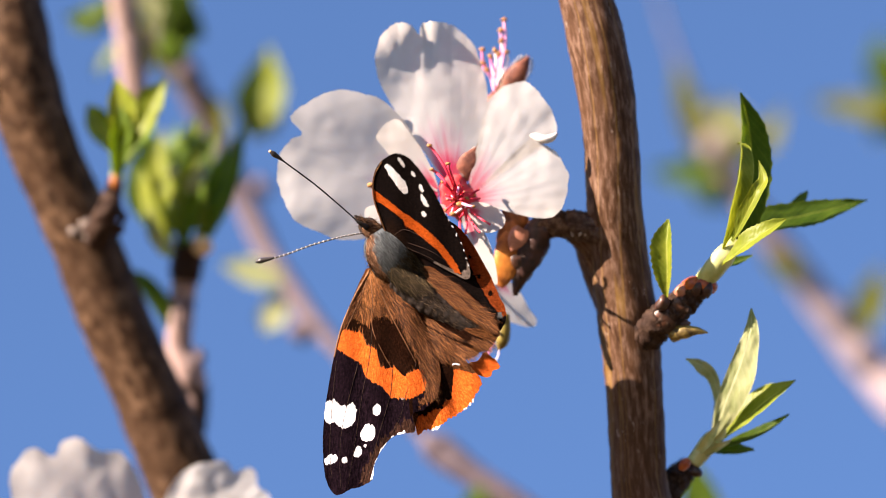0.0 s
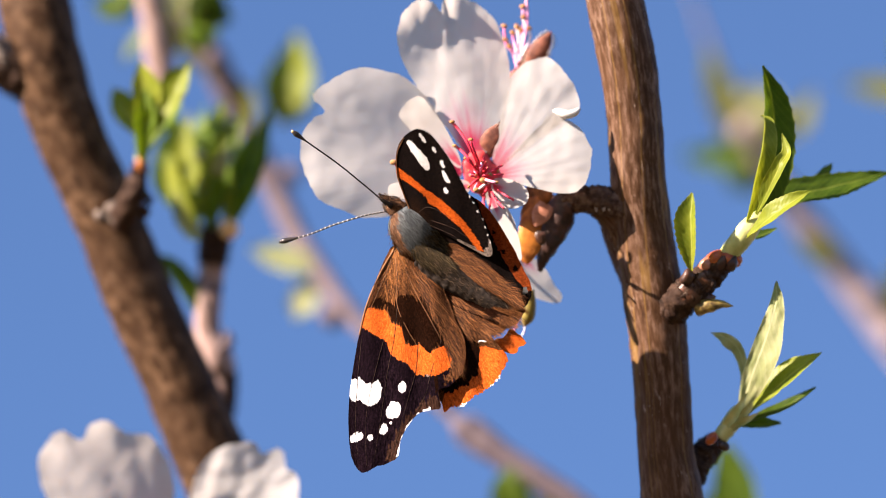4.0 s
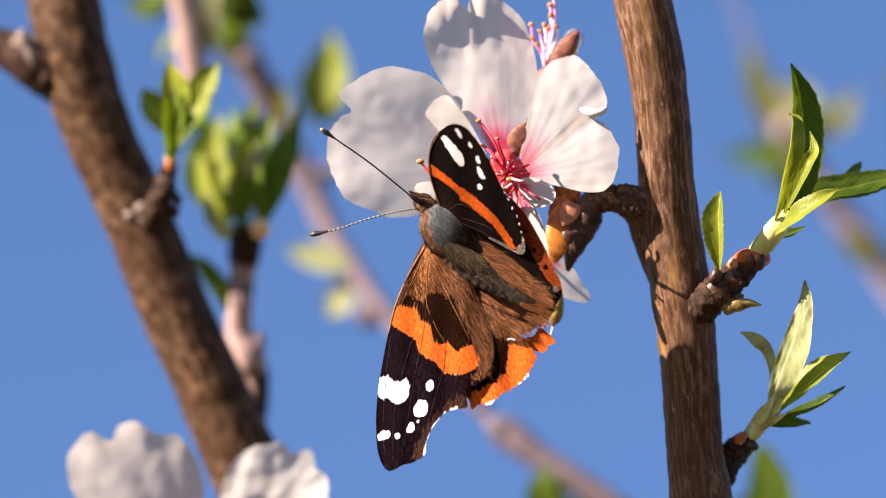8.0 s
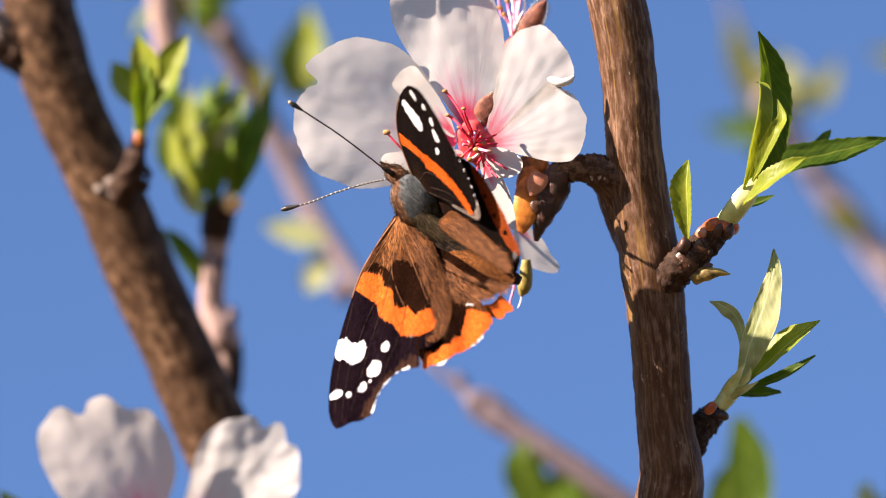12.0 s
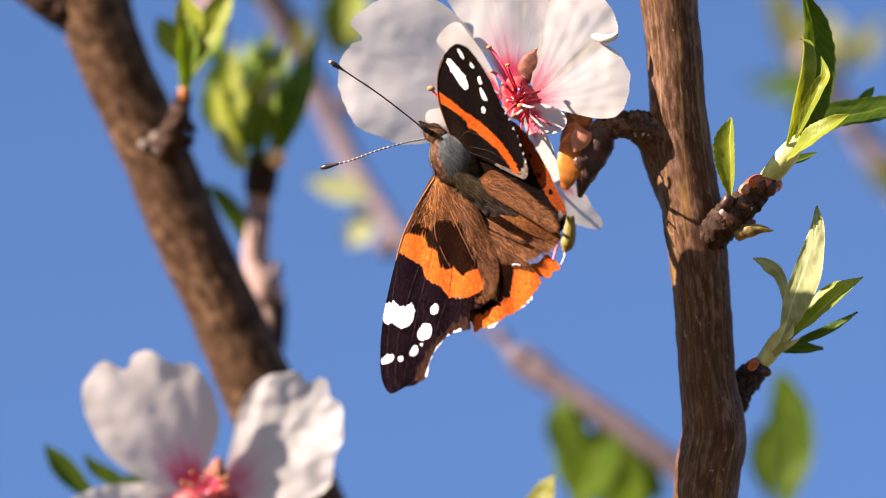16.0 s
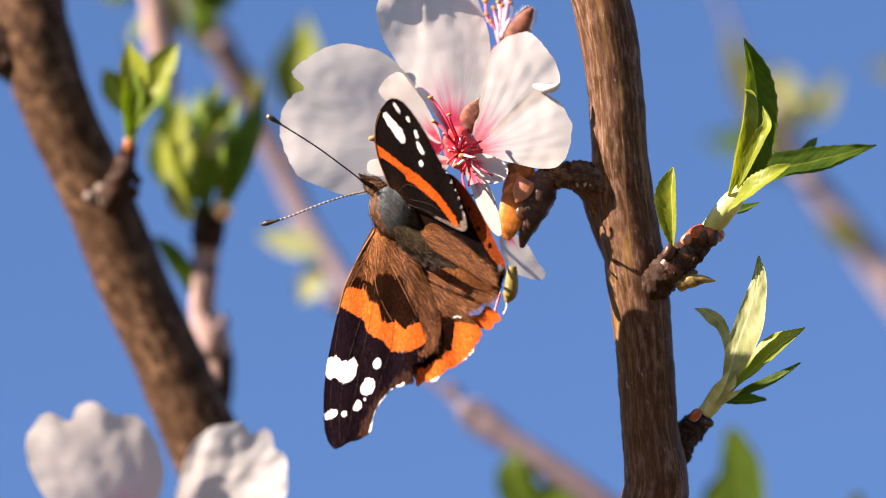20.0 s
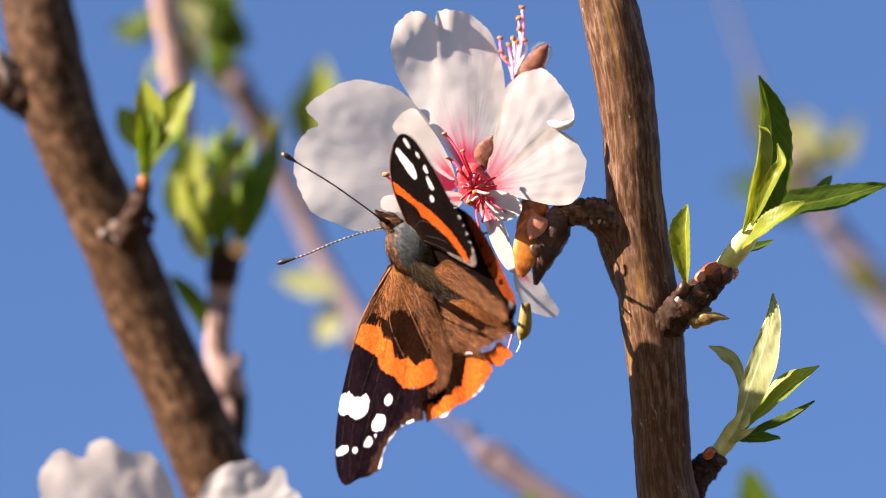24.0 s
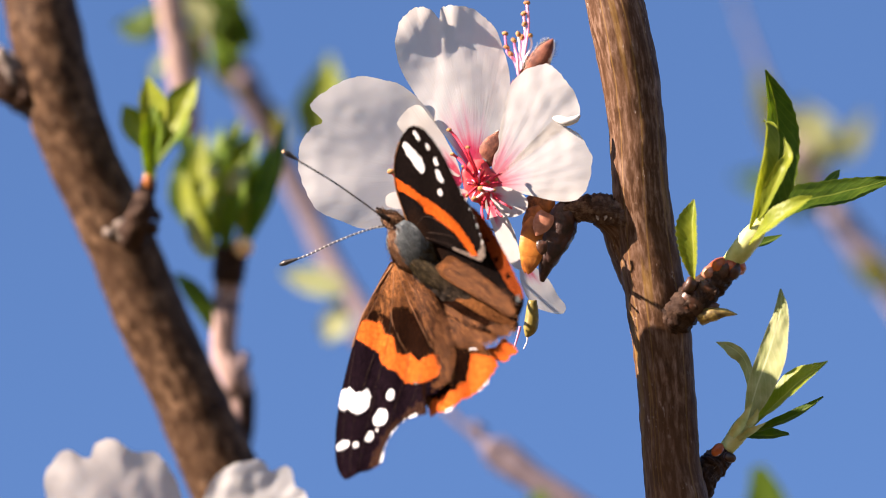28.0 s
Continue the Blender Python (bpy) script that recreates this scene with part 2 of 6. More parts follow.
def thin(name, colour, through_colour, share, rough=0.5, bump=None, strength=0.4):
    """A leaf-like skin that lets part of the light through. colour: a function of the node tree that returns a socket."""
    m, t, p, out = graph(name)
    c = colour(t)
    t.links.new(c, p.inputs["Base Color"])
    p.inputs["Roughness"].default_value = rough
    p.inputs["Specular IOR Level"].default_value = 0.18
    tr = t.nodes.new("ShaderNodeBsdfTranslucent")
    t.links.new(mixed(t, 1.0, c, through_colour, "MULTIPLY"), tr.inputs["Color"])
    mix = t.nodes.new("ShaderNodeMixShader")
    mix.inputs["Fac"].default_value = share
    t.links.new(p.outputs["BSDF"], mix.inputs[1])
    t.links.new(tr.outputs["BSDF"], mix.inputs[2])
    t.links.new(mix.outputs["Shader"], out.inputs["Surface"])
    if bump:
        b = add(t, "ShaderNodeBump", Strength=strength, Distance=bump[1])
        t.links.new(bump[0](t), b.inputs["Height"])
        t.links.new(b.outputs["Normal"], p.inputs["Normal"])
        t.links.new(b.outputs["Normal"], tr.inputs["Normal"])
    return m


def across(t, socket, axis):
    s = t.nodes.new("ShaderNodeSeparateXYZ")
    t.links.new(socket, s.inputs[0])
    return s.outputs[axis]


def petal_colour(t):
    uv = coords(t, "UV", (1, 1, 1))
    streak = textured(t, coords(t, "UV", (34, 0.8, 1)), 1.0, 5)
    add_n = t.nodes.new("ShaderNodeMath")
    add_n.operation = "MULTIPLY_ADD"
    t.links.new(streak, add_n.inputs[0])
    add_n.inputs[1].default_value = -0.30
    t.links.new(across(t, uv, "Y"), add_n.inputs[2])
    r = ramp(t, add_n.outputs[0], [(0.0, (0.50, 0.035, 0.085)), (0.07, (0.50, 0.13, 0.19)), (0.16, (0.50, 0.35, 0.375)), (0.30, (0.49, 0.467, 0.445))])
    blotch = textured(t, coords(t, "Object", (1, 1, 1)), 300, 3)
    return mixed(t, ramp(t, blotch, [(0.4, (0, 0, 0)), (0.8, (0.5, 0.5, 0.5))]).outputs["Color"], r.outputs["Color"], (0.45, 0.43, 0.405))


def petal_relief(t):
    a = textured(t, coords(t, "UV", (60, 2.5, 1)), 1.0, 5)
    b = textured(t, coords(t, "Object", (1, 1, 1)), 520, 6, 0.65)
    return mixed(t, 0.35, a, b)


def leaf_colour(dark, light, rib):
    def make(t):
        uv = coords(t, "UV", (1, 1, 1))
        veins = add(t, "ShaderNodeTexWave", Scale=2.2, Distortion=2.5, Detail=2.0)
        veins.bands_direction = "DIAGONAL"
        t.links.new(coords(t, "UV", (1.5, 4.0, 1)), veins.inputs["Vector"])
        n = textured(t, coords(t, "Object", (1, 1, 1)), 330, 5)
        body = mixed(t, ramp(t, n, [(0.35, (0, 0, 0)), (0.7, (1, 1, 1))]).outputs["Color"], dark, light)
        body = mixed(t, ramp(t, veins.outputs["Fac"], [(0.80, (0, 0, 0)), (1.0, (0.16, 0.16, 0.16))]).outputs["Color"], body, rib)
        u = across(t, uv, "X")
        mid = ramp(t, u, [(0.0, (0.6, 0.6, 0.6)), (0.05, (0, 0, 0)), (0.46, (0, 0, 0)), (0.5, (1, 1, 1)), (0.54, (0, 0, 0)), (0.95, (0, 0, 0)), (1.0, (0.6, 0.6, 0.6))])
        return mixed(t, mid.outputs["Color"], body, rib)
    return make


def leaf_relief(t):
    veins = add(t, "ShaderNodeTexWave", Scale=2.2, Distortion=2.5, Detail=2.0)
    veins.bands_direction = "DIAGONAL"
    t.links.new(coords(t, "UV", (1.5, 4.0, 1)), veins.inputs["Vector"])
    n = textured(t, coords(t, "Object", (1, 1, 1)), 700, 4)
    return mixed(t, 0.8, veins.outputs["Fac"], n)


def plain(name, a, b, scale, rough=0.6, bump=0.0002, spec=0.3):
    m, t, p, _ = graph(name)
    n = textured(t, coords(t, "Object", (1, 1, 1)), scale, 5, 0.6)
    t.links.new(ramp(t, n, [(0.35, a), (0.68, b)]).outputs["Color"], p.inputs["Base Color"])
    p.inputs["Roughness"].default_value = rough
    p.inputs["Specular IOR Level"].default_value = spec
    bumped(t, p, n, 0.6, bump)
    return m


def scaly(name, inner, outer, edge, share=0.08, grain=0.5, rough=0.7, glint=None):
    """Butterfly wing scales: fine dusty streaks from the wing base; the colour changes from base to rim at the share edge. grain: how strong the dust is; glint: colour of single bright scales."""
    def colour(t):
        uv = coords(t, "UV", (1, 1, 1))
        streak = textured(t, coords(t, "UV", (260, 22, 1)), 1.0, 5, 0.75)
        k = t.nodes.new("ShaderNodeMath")
        k.operation = "MULTIPLY_ADD"
        t.links.new(textured(t, coords(t, "Object", (1, 1, 1)), 420, 4), k.inputs[0])
        k.inputs[1].default_value = 0.35
        t.links.new(across(t, uv, "Y"), k.inputs[2])
        r = ramp(t, k.outputs[0], [(max(edge - 0.10, 0), inner), (edge + 0.14, outer)])
        lo, hi = 1 - grain, 1 + 1.4 * grain
        speck = ramp(t, streak, [(0.36, (lo, lo, lo)), (0.50, (1, 1, 1)), (0.64, (hi, hi, hi))])
        out = mixed(t, 1.0, r.outputs["Color"], speck.outputs["Color"], "MULTIPLY")
        dust = textured(t, coords(t, "Object", (1, 1, 1)), 4200, 3, 0.7)
        low = 1 - 0.7 * grain
        out = mixed(t, 1.0, out, ramp(t, dust, [(0.38, (low, low, low)), (0.60, (1.15, 1.15, 1.15))]).outputs["Color"], "MULTIPLY")
        if glint:
            shine = ramp(t, textured(t, coords(t, "UV", (420, 60, 1)), 1.0, 3, 0.7), [(0.60, (0, 0, 0)), (0.72, (0.75, 0.75, 0.75))])
            out = mixed(t, shine.outputs["Color"], out, glint)
        return out

    def relief(t):
        return mixed(t, 0.5, textured(t, coords(t, "UV", (260, 22, 1)), 1.0, 4, 0.7), textured(t, coords(t, "Object", (1, 1, 1)), 4200, 3, 0.7))
    m = thin(name, colour, (1.0, 0.55, 0.25), share, rough, (relief, 0.0002), 0.5)
    m.node_tree.nodes["Principled BSDF"].inputs["Specular IOR Level"].default_value = 0.0
    return m


def hairy(name, dark, mid, light, rough=0.65):
    """Loose hair: every strand has its own shade between dark and light."""
    m, t, p, _ = graph(name)
    g = t.nodes.new("ShaderNodeNewGeometry")
    t.links.new(ramp(t, g.outputs["Random Per Island"], [(0.25, dark), (0.7, mid), (1.0, light)]).outputs["Color"], p.inputs["Base Color"])
    p.inputs["Roughness"].default_value = rough
    p.inputs["Specular IOR Level"].default_value = 0.06
    return m


BARK_MAIN = bark("young_bark", (0.021, 0.0088, 0.0040), (0.060, 0.029, 0.0145), (0.180, 0.110, 0.078), (0.44, 0.35, 0.30), bump=0.00010, seam=(0.22, 0.125, 0.030))
BARK_LEFT = bark("brown_bark", (0.009, 0.0045, 0.0022), (0.036, 0.0185, 0.0095), (0.15, 0.088, 0.050), (0.30, 0.21, 0.14), 20, 0.35, 0.00016)
BARK_SPUR = bark("ringed_spur_bark", (0.012, 0.006, 0.004), (0.055, 0.030, 0.020), (0.16, 0.105, 0.075), (0.36, 0.29, 0.24), 12, 0.9, 0.0005)
BARK_MAUVE = bark("pale_mauve_bark", (0.10, 0.075, 0.080), (0.19, 0.148, 0.152), (0.27, 0.215, 0.212), (0.33, 0.27, 0.26), 8)
BARK_DARK = bark("spur_bark", (0.008, 0.004, 0.0025), (0.026, 0.0135, 0.009), (0.085, 0.052, 0.036), (0.30, 0.23, 0.18), 12, 0.9, 0.0006)
BARK_SCRAP = plain("pale_bark_scrap", (0.12, 0.085, 0.068), (0.36, 0.29, 0.245), 1500, 0.8, 0.0003, 0.05)
BARK_GREY = plain("grey_scar_bark", (0.05, 0.034, 0.026), (0.24, 0.19, 0.16), 1300, 0.75, 0.0010)
BARK_PINK = bark("pinkish_grey_bark", (0.13, 0.082, 0.07), (0.30, 0.205, 0.182), (0.44, 0.33, 0.295), (0.50, 0.39, 0.35), 12)
BARK_FAR = bark("purple_brown_bark", (0.055, 0.041, 0.051), (0.105, 0.081, 0.092), (0.155, 0.122, 0.128), (0.19, 0.152, 0.152), 8)
PETAL = thin("blossom_petal", petal_colour, (1.15, 1.11, 1.07), 0.52, 0.45, (petal_relief, 0.00022), 0.22)
PETAL_LIP = plain("white_petal_edge", (0.43, 0.41, 0.39), (0.50, 0.475, 0.455), 300, 0.5, 0.0001, 0.1)
LEAF = thin("green_leaf", leaf_colour((0.0255, 0.0527, 0.00425), (0.0578, 0.0935, 0.00765), (0.128, 0.162, 0.0255)), (1.7, 1.6, 0.30), 0.42, 0.42, (leaf_relief, 0.00012))
LEAF_MID = thin("bright_green_leaf", leaf_colour((0.050, 0.098, 0.007), (0.105, 0.160, 0.012), (0.18, 0.22, 0.04)), (1.6, 1.5, 0.3), 0.45, 0.45, (leaf_relief, 0.00012))
LEAF_YOUNG = thin("yellow_green_leaf", leaf_colour((0.123, 0.156, 0.0131), (0.213, 0.238, 0.0246), (0.303, 0.312, 0.0656)), (1.4, 1.3, 0.45), 0.45, 0.42, (leaf_relief, 0.00012))
LEAF_PALE = thin("pale_downy_leaf", leaf_colour((0.19, 0.215, 0.080), (0.35, 0.35, 0.185), (0.44, 0.43, 0.26)), (1.1, 1.12, 0.6), 0.30, 0.6, (leaf_relief, 0.0001))
LEAF_FAR = thin("sunlit_far_leaf", leaf_colour((0.102, 0.106, 0.0051), (0.178, 0.17, 0.0085), (0.23, 0.221, 0.0255)), (1.5, 1.35, 0.3), 0.5, 0.5)
SHOOT = plain("cream_shoot_skin", (0.20, 0.24, 0.055), (0.42, 0.40, 0.17), 330, 0.5)
SCALE_RED = plain("red_bud_scale", (0.16, 0.022, 0.006), (0.40, 0.105, 0.018), 700, 0.35, 0.0001, 0.35)
SCALE_MAROON = plain("maroon_bud_scale", (0.010, 0.0040, 0.0030), (0.052, 0.017, 0.011), 800, 0.5, 0.0005, 0.35)
SCALE_MOTTLED = plain("mottled_bud_scale", (0.020, 0.007, 0.004), (0.36, 0.115, 0.022), 520, 0.5, 0.0004, 0.3)
SCALE_THORN = plain("yellow_spotted_bud", (0.018, 0.008, 0.004), (0.36, 0.25, 0.06), 560, 0.5, 0.0003, 0.3)
SCALE_BROWN = plain("brown_bud_scale", (0.012, 0.0045, 0.0025), (0.080, 0.026, 0.010), 650, 0.40, 0.0004, 0.4)
SCALE_ORANGE = plain("orange_bud_scale", (0.15, 0.036, 0.008), (0.50, 0.175, 0.025), 400, 0.45, 0.0003, 0.35)
SCALE_PALE = plain("pinkish_bud_scale", (0.16, 0.045, 0.024), (0.44, 0.20, 0.13), 520, 0.35, 0.0002, 0.5)
SEPAL = plain("downy_red_sepal", (0.080, 0.024, 0.015), (0.25, 0.088, 0.052), 900, 0.7, 0.0002)
FILAMENT = plain("pink_filament", (0.66, 0.17, 0.32), (0.80, 0.40, 0.53), 300, 0.4)
FILAMENT_RED = plain("crimson_filament", (0.52, 0.022, 0.050), (0.70, 0.085, 0.12), 300, 0.6, 0.0001, 0.15)
FILAMENT_WHITE = plain("white_filament", (0.82, 0.66, 0.70), (0.88, 0.82, 0.82), 300, 0.4)
ANTHER = plain("ochre_anther", (0.20, 0.08, 0.022), (0.42, 0.21, 0.075), 1500, 0.7)
CORE = plain("crimson_flower_cup", (0.44, 0.014, 0.028), (0.66, 0.080, 0.075), 700, 0.5, 0.0003, 0.15)
CUT = plain("cut_wood", (0.58, 0.33, 0.13), (0.78, 0.56, 0.30), 800, 0.6)
CORE_DARK = plain("dark_crimson_flower_cup", (0.12, 0.012, 0.016), (0.30, 0.05, 0.05), 600, 0.5)
OLIVE = plain("olive_bud_skin", (0.13, 0.095, 0.016), (0.24, 0.185, 0.045), 500, 0.45)
WING_FORE = scaly("brown_black_wing", (0.20, 0.078, 0.026), (0.070, 0.026, 0.010), 0.38, 0.05, 0.8, 0.7, (0.42, 0.20, 0.085))
WING_TIP = scaly("purple_black_wing_tip", (0.0058, 0.0030, 0.0048), (0.0048, 0.0025, 0.0040), 0.5, 0.04, 0.8, 0.7, (0.026, 0.016, 0.017))
WING_EDGE = scaly("rusty_black_wing_edge", (0.022, 0.0105, 0.0075), (0.022, 0.0105, 0.0075), 0.5, 0.04, 0.8, 0.7, (0.13, 0.07, 0.045))
WING_BROWN = scaly("brown_wing_lobe", (0.13, 0.050, 0.019), (0.070, 0.028, 0.012), 0.5, 0.06, 0.9, 0.7, (0.38, 0.18, 0.08))
WING_PATCH = scaly("black_brown_wing_patch", (0.0085, 0.0033, 0.0018), (0.0070, 0.0027, 0.0016), 0.5, 0.05, 0.7, 0.7, (0.040, 0.018, 0.010))
WING_HIND = scaly("brown_hair_wing", (0.105, 0.040, 0.014), (0.055, 0.021, 0.008), 0.8, 0.06, 0.85, 0.7, (0.36, 0.17, 0.075))
WING_FAR = scaly("black_wing", (0.0115, 0.0056, 0.0036), (0.0046, 0.0032, 0.0030), 0.35, 0.05, 0.6, 0.6, (0.030, 0.017, 0.011))
WING_GREY = scaly("grey_wing_margin", (0.13, 0.10, 0.085), (0.13, 0.10, 0.085), 0.5, 0.05, 0.8, 0.7, (0.40, 0.36, 0.33))
WING_ORANGE = scaly("orange_wing_scales", (0.39, 0.074, 0.0115), (0.37, 0.067, 0.0105), 0.5, 0.10, 0.50, 0.7, (0.54, 0.19, 0.07))
WING_DIM = scaly("dim_orange_wing_scales", (0.30, 0.052, 0.008), (0.33, 0.058, 0.008), 0.5, 0.08, 0.55)
WING_RUST = scaly("rust_wing_scales", (0.20, 0.040, 0.009), (0.15, 0.030, 0.008), 0.5, 0.2, 0.5)
WING_WHITE = scaly("white_wing_scales", (0.52, 0.505, 0.51), (0.52, 0.505, 0.51), 0.5, 0.08, 0.16)
WING_WORN = scaly("worn_white_wing_scales", (0.26, 0.25, 0.25), (0.46, 0.445, 0.45), 0.5, 0.08, 0.16)
HAIR_GOLD = hairy("golden_brown_hair", (0.014, 0.0050, 0.0020), (0.065, 0.023, 0.0075), (0.24, 0.095, 0.032))
HAIR_TAN = hairy("tan_hair", (0.045, 0.020, 0.010), (0.12, 0.056, 0.028), (0.27, 0.15, 0.085))
HAIR_OLIVE = hairy("olive_brown_hair", (0.010, 0.0075, 0.004), (0.035, 0.024, 0.012), (0.11, 0.075, 0.036))
HAIR_GREY = hairy("blue_grey_hair", (0.028, 0.031, 0.033), (0.060, 0.066, 0.068), (0.125, 0.130, 0.130))
HAIR_DARK = hairy("black_brown_hair", (0.004, 0.0026, 0.0018), (0.019, 0.0115, 0.007), (0.105, 0.070, 0.044))
VEIN = plain("golden_wing_vein", (0.085, 0.037, 0.016), (0.24, 0.115, 0.055), 900, 0.6, 0.0001, 0.08)
VEIN_DARK = plain("dark_wing_vein", (0.010, 0.006, 0.005), (0.040, 0.024, 0.018), 1500, 0.7, 0.0001, 0.04)
FUR = plain("grey_blue_fur", (0.036, 0.042, 0.046), (0.088, 0.098, 0.102), 520, 0.45, 0.0003, 0.45)
FUR_PALE = plain("pale_plant_down", (0.42, 0.36, 0.28), (0.66, 0.60, 0.50), 900, 0.6, 0.0001)
FUR_DARK = plain("dark_fur", (0.008, 0.006, 0.005), (0.034, 0.025, 0.020), 1200, 0.65, 0.0003, 0.08)
BLACK = plain("black_chitin", (0.012, 0.010, 0.010), (0.035, 0.028, 0.025), 900, 0.35)
PALE = plain("pale_ring", (0.34, 0.31, 0.28), (0.50, 0.46, 0.42), 900, 0.6)
GRASS = plain("dry_meadow_ground", (0.065, 0.048, 0.022), (0.145, 0.108, 0.055), 3.0, 0.9, 0.03)
# ---- ground ----
def ground_sheet():
    me = bpy.data.meshes.new("ground")
    n, verts, faces = 24, [], []
    steps = [math.copysign(abs(v) ** 3, v) * 2000 for v in np.linspace(-1, 1, n)]
    for y in steps:
        for x in steps:
            verts.append((x, y, 0.05 * noise.noise(Vector((x * 0.05, y * 0.05, 0)))))
    for i in range(n - 1):
        for k in range(n - 1):
            faces.append((i * n + k, i * n + k + 1, (i + 1) * n + k + 1, (i + 1) * n + k))
    me.from_pydata(verts, [], faces)
    me.materials.append(GRASS)
    tagged(new("ground", me), "dry grassy meadow ground under the tree", "ground", kind="structure")


ground_sheet()


# ---- branches ----
def stem(name, rows, material, label, n=90, sides=28, rough=0.05, grain=4.0, seed=0.0, category="branch"):
    ob = thing(name, at(*rows[len(rows) // 2][:3]), label, category)
    part("bark", tube(rows, sides, n, rough, grain, seed), material, ob)
    return ob


main_branch = stem("almond_branch", [(930, -420, -12, 42), (985, -160, -4, 46), (1037, 0, 0, 48), (1063, 110, 1, 52), (1081, 240, 1, 49), (1086, 340, 1, 49), (1095, 450, 0, 51),
    (1110, 560, 0, 54), (1120, 650, 0, 52), (1126, 750, 0, 50), (1131, 850, 0, 50), (1141, 935, 0, 57), (1128, 1010, 0, 58), (1122, 1080, 0, 57), (1120, 1250, -2, 60),
    (1080, 1700, -30, 66), (960, 2600, -60, 75)], BARK_MAIN, "upright brown almond branch with cracked flaking bark", 220, 40, 0.045, 3.0)
left_branch = stem("almond_branch", [(-90, -520, -50, 56), (-20, -150, -44, 60), (18, 30, -41, 64), (42, 150, -40, 64), (80, 270, -40, 62), (150, 430, -40, 61), (192, 540, -40, 62), (236, 640, -40, 62),
    (300, 790, -40, 64), (352, 920, -40, 66), (402, 1040, -40, 66), (470, 1250, -42, 70), (640, 1800, -50, 76), (900, 2600, -62, 84)], BARK_LEFT, "leaning brown almond branch with smooth weathered bark", 200, 36, 0.04, 5.0, 7.0)

# the branches meet in one stem that stands in the ground
trunk = thing("almond_tree", at(940, 2600, -62), "grey brown almond tree standing in the meadow", "tree")
low = at(940, 2560, -62)
foot = Vector((low.x + 0.05, low.y - 0.02, -0.05))
def plumb(a, b, ra, rb, n=30, sides=24):
    verts, faces, uvs = [], [], []
    for i in range(n):
        f = i / (n - 1)
        c = a.lerp(b, f) + Vector((0.03 * math.sin(f * 3.1), 0.02 * math.sin(f * 2.2), 0))
        r = (ra + (rb - ra) * f ** 1.5) * (1 + (0.5 * max(0, f - 0.9) * 10) ** 2 * 0.5)
        for k in range(sides):
            g = 2 * math.pi * k / sides
            q = 1 + 0.10 * noise.noise(Vector((math.cos(g) * 2, math.sin(g) * 2, f * 9)))
            verts.append(c + Vector((math.cos(g), math.sin(g), 0)) * (r * q))
            uvs.append((k / sides, f * 1400))
    for i in range(n - 1):
        for k in range(sides):
            j = (k + 1) % sides
            faces.append((i * sides + k, (i + 1) * sides + k, (i + 1) * sides + j, i * sides + j))
    faces.append(tuple(range(sides)))
    return verts, faces, uvs
part("bark", plumb(low, foot, 0.016, 0.07), BARK_LEFT, trunk)


def spur_knobs(parent, rows, seed, count=14, size=0.5):
    """Ring scars and knobs along a short spur."""
    rng = random.Random(seed)
    line = smooth_line(rows, 60)
    for k in range(count):
        r = line[rng.randrange(4, 56)]
        a = rng.uniform(0, 6.28)
        q = r[3] * rng.uniform(0.25, 0.5) * size * 2
        part("bark_knob", ball(r[0] + math.cos(a) * r[3] * 0.75, r[1] + math.sin(a) * r[3] * 0.75, r[2] + rng.uniform(-0.6, 1.6), q, q * 0.7, q * 0.7, rng.uniform(0, 180), 0.35, 0.7, 6, 8),
             BARK_DARK if rng.random() < 0.93 else BARK_GREY, parent)


def spur(parent, rows, seed, count=14, material=None, size=0.42):
    s = part("spur", tube(rows, 30, 90, 0.20, 1.0, seed, (0.04, 0.7)), material or BARK_DARK, parent)
    spur_knobs(s, rows, seed, count, size)
    return s


def flakes(parent, places, seed, size, material):
    """Curled scraps of bark that stand off a spur or branch."""
    rng = random.Random(seed)
    for x, y, w in places:
        part("bark_flake", shell(x, y, w, size * rng.uniform(0.7, 1.4), size * rng.uniform(0.18, 0.34), rng.uniform(60, 125), 0.25, 6, 4), material, parent)


# short spurs of the upright branch
spur(main_branch, [(1060, 408, 0.5, 38), (1032, 402, 1, 27), (1005, 398, 1, 25), (975, 400, 0.5, 20), (954, 402, 0, 20), (940, 418, 0, 15)], 3, 10, BARK_SPUR)
spur(main_branch, [(1122, 606, -0.5, 34), (1142, 590, 2, 34), (1166, 570, 3.5, 30), (1194, 548, 4, 27), (1220, 525, 4, 24), (1240, 508, 4, 20)], 5, 18)
part("grey_scar", ball(1110, 584, 2.4, 30, 15, 12, -60, 0.5, 0.6, 16, 22), BARK_MAIN, main_branch, "pale flaking branch collar")
spur(main_branch, [(1160, 905, -3, 30), (1182, 868, -4, 26), (1200, 845, -5, 24), (1222, 826, -6, 18)], 9, 12)
for q, m in (((1160, 578, 4.8, 52, 24, -38), SCALE_BROWN), ((1188, 556, 5.0, 44, 20, -46), SCALE_BROWN), ((1185, 585, 4.0, 40, 16, -20), SCALE_BROWN)):
    part("bud_scale", shell(*q, 0.45), m, main_branch, "old dark bud scale")
part("thorn_bud", tube([(1190, 590, 4, 15), (1212, 588, 5, 12), (1232, 586, 5, 8), (1253, 589, 5, 1)], 12, 16, 0.15, 0.8, 2), SCALE_THORN, main_branch, "pointed yellow brown bud")
part("bud_scale", ball(1172, 537, 6, 16, 11, 10, -60, 0.25, 0.8), SCALE_BROWN, main_branch, "split brown bud scale")

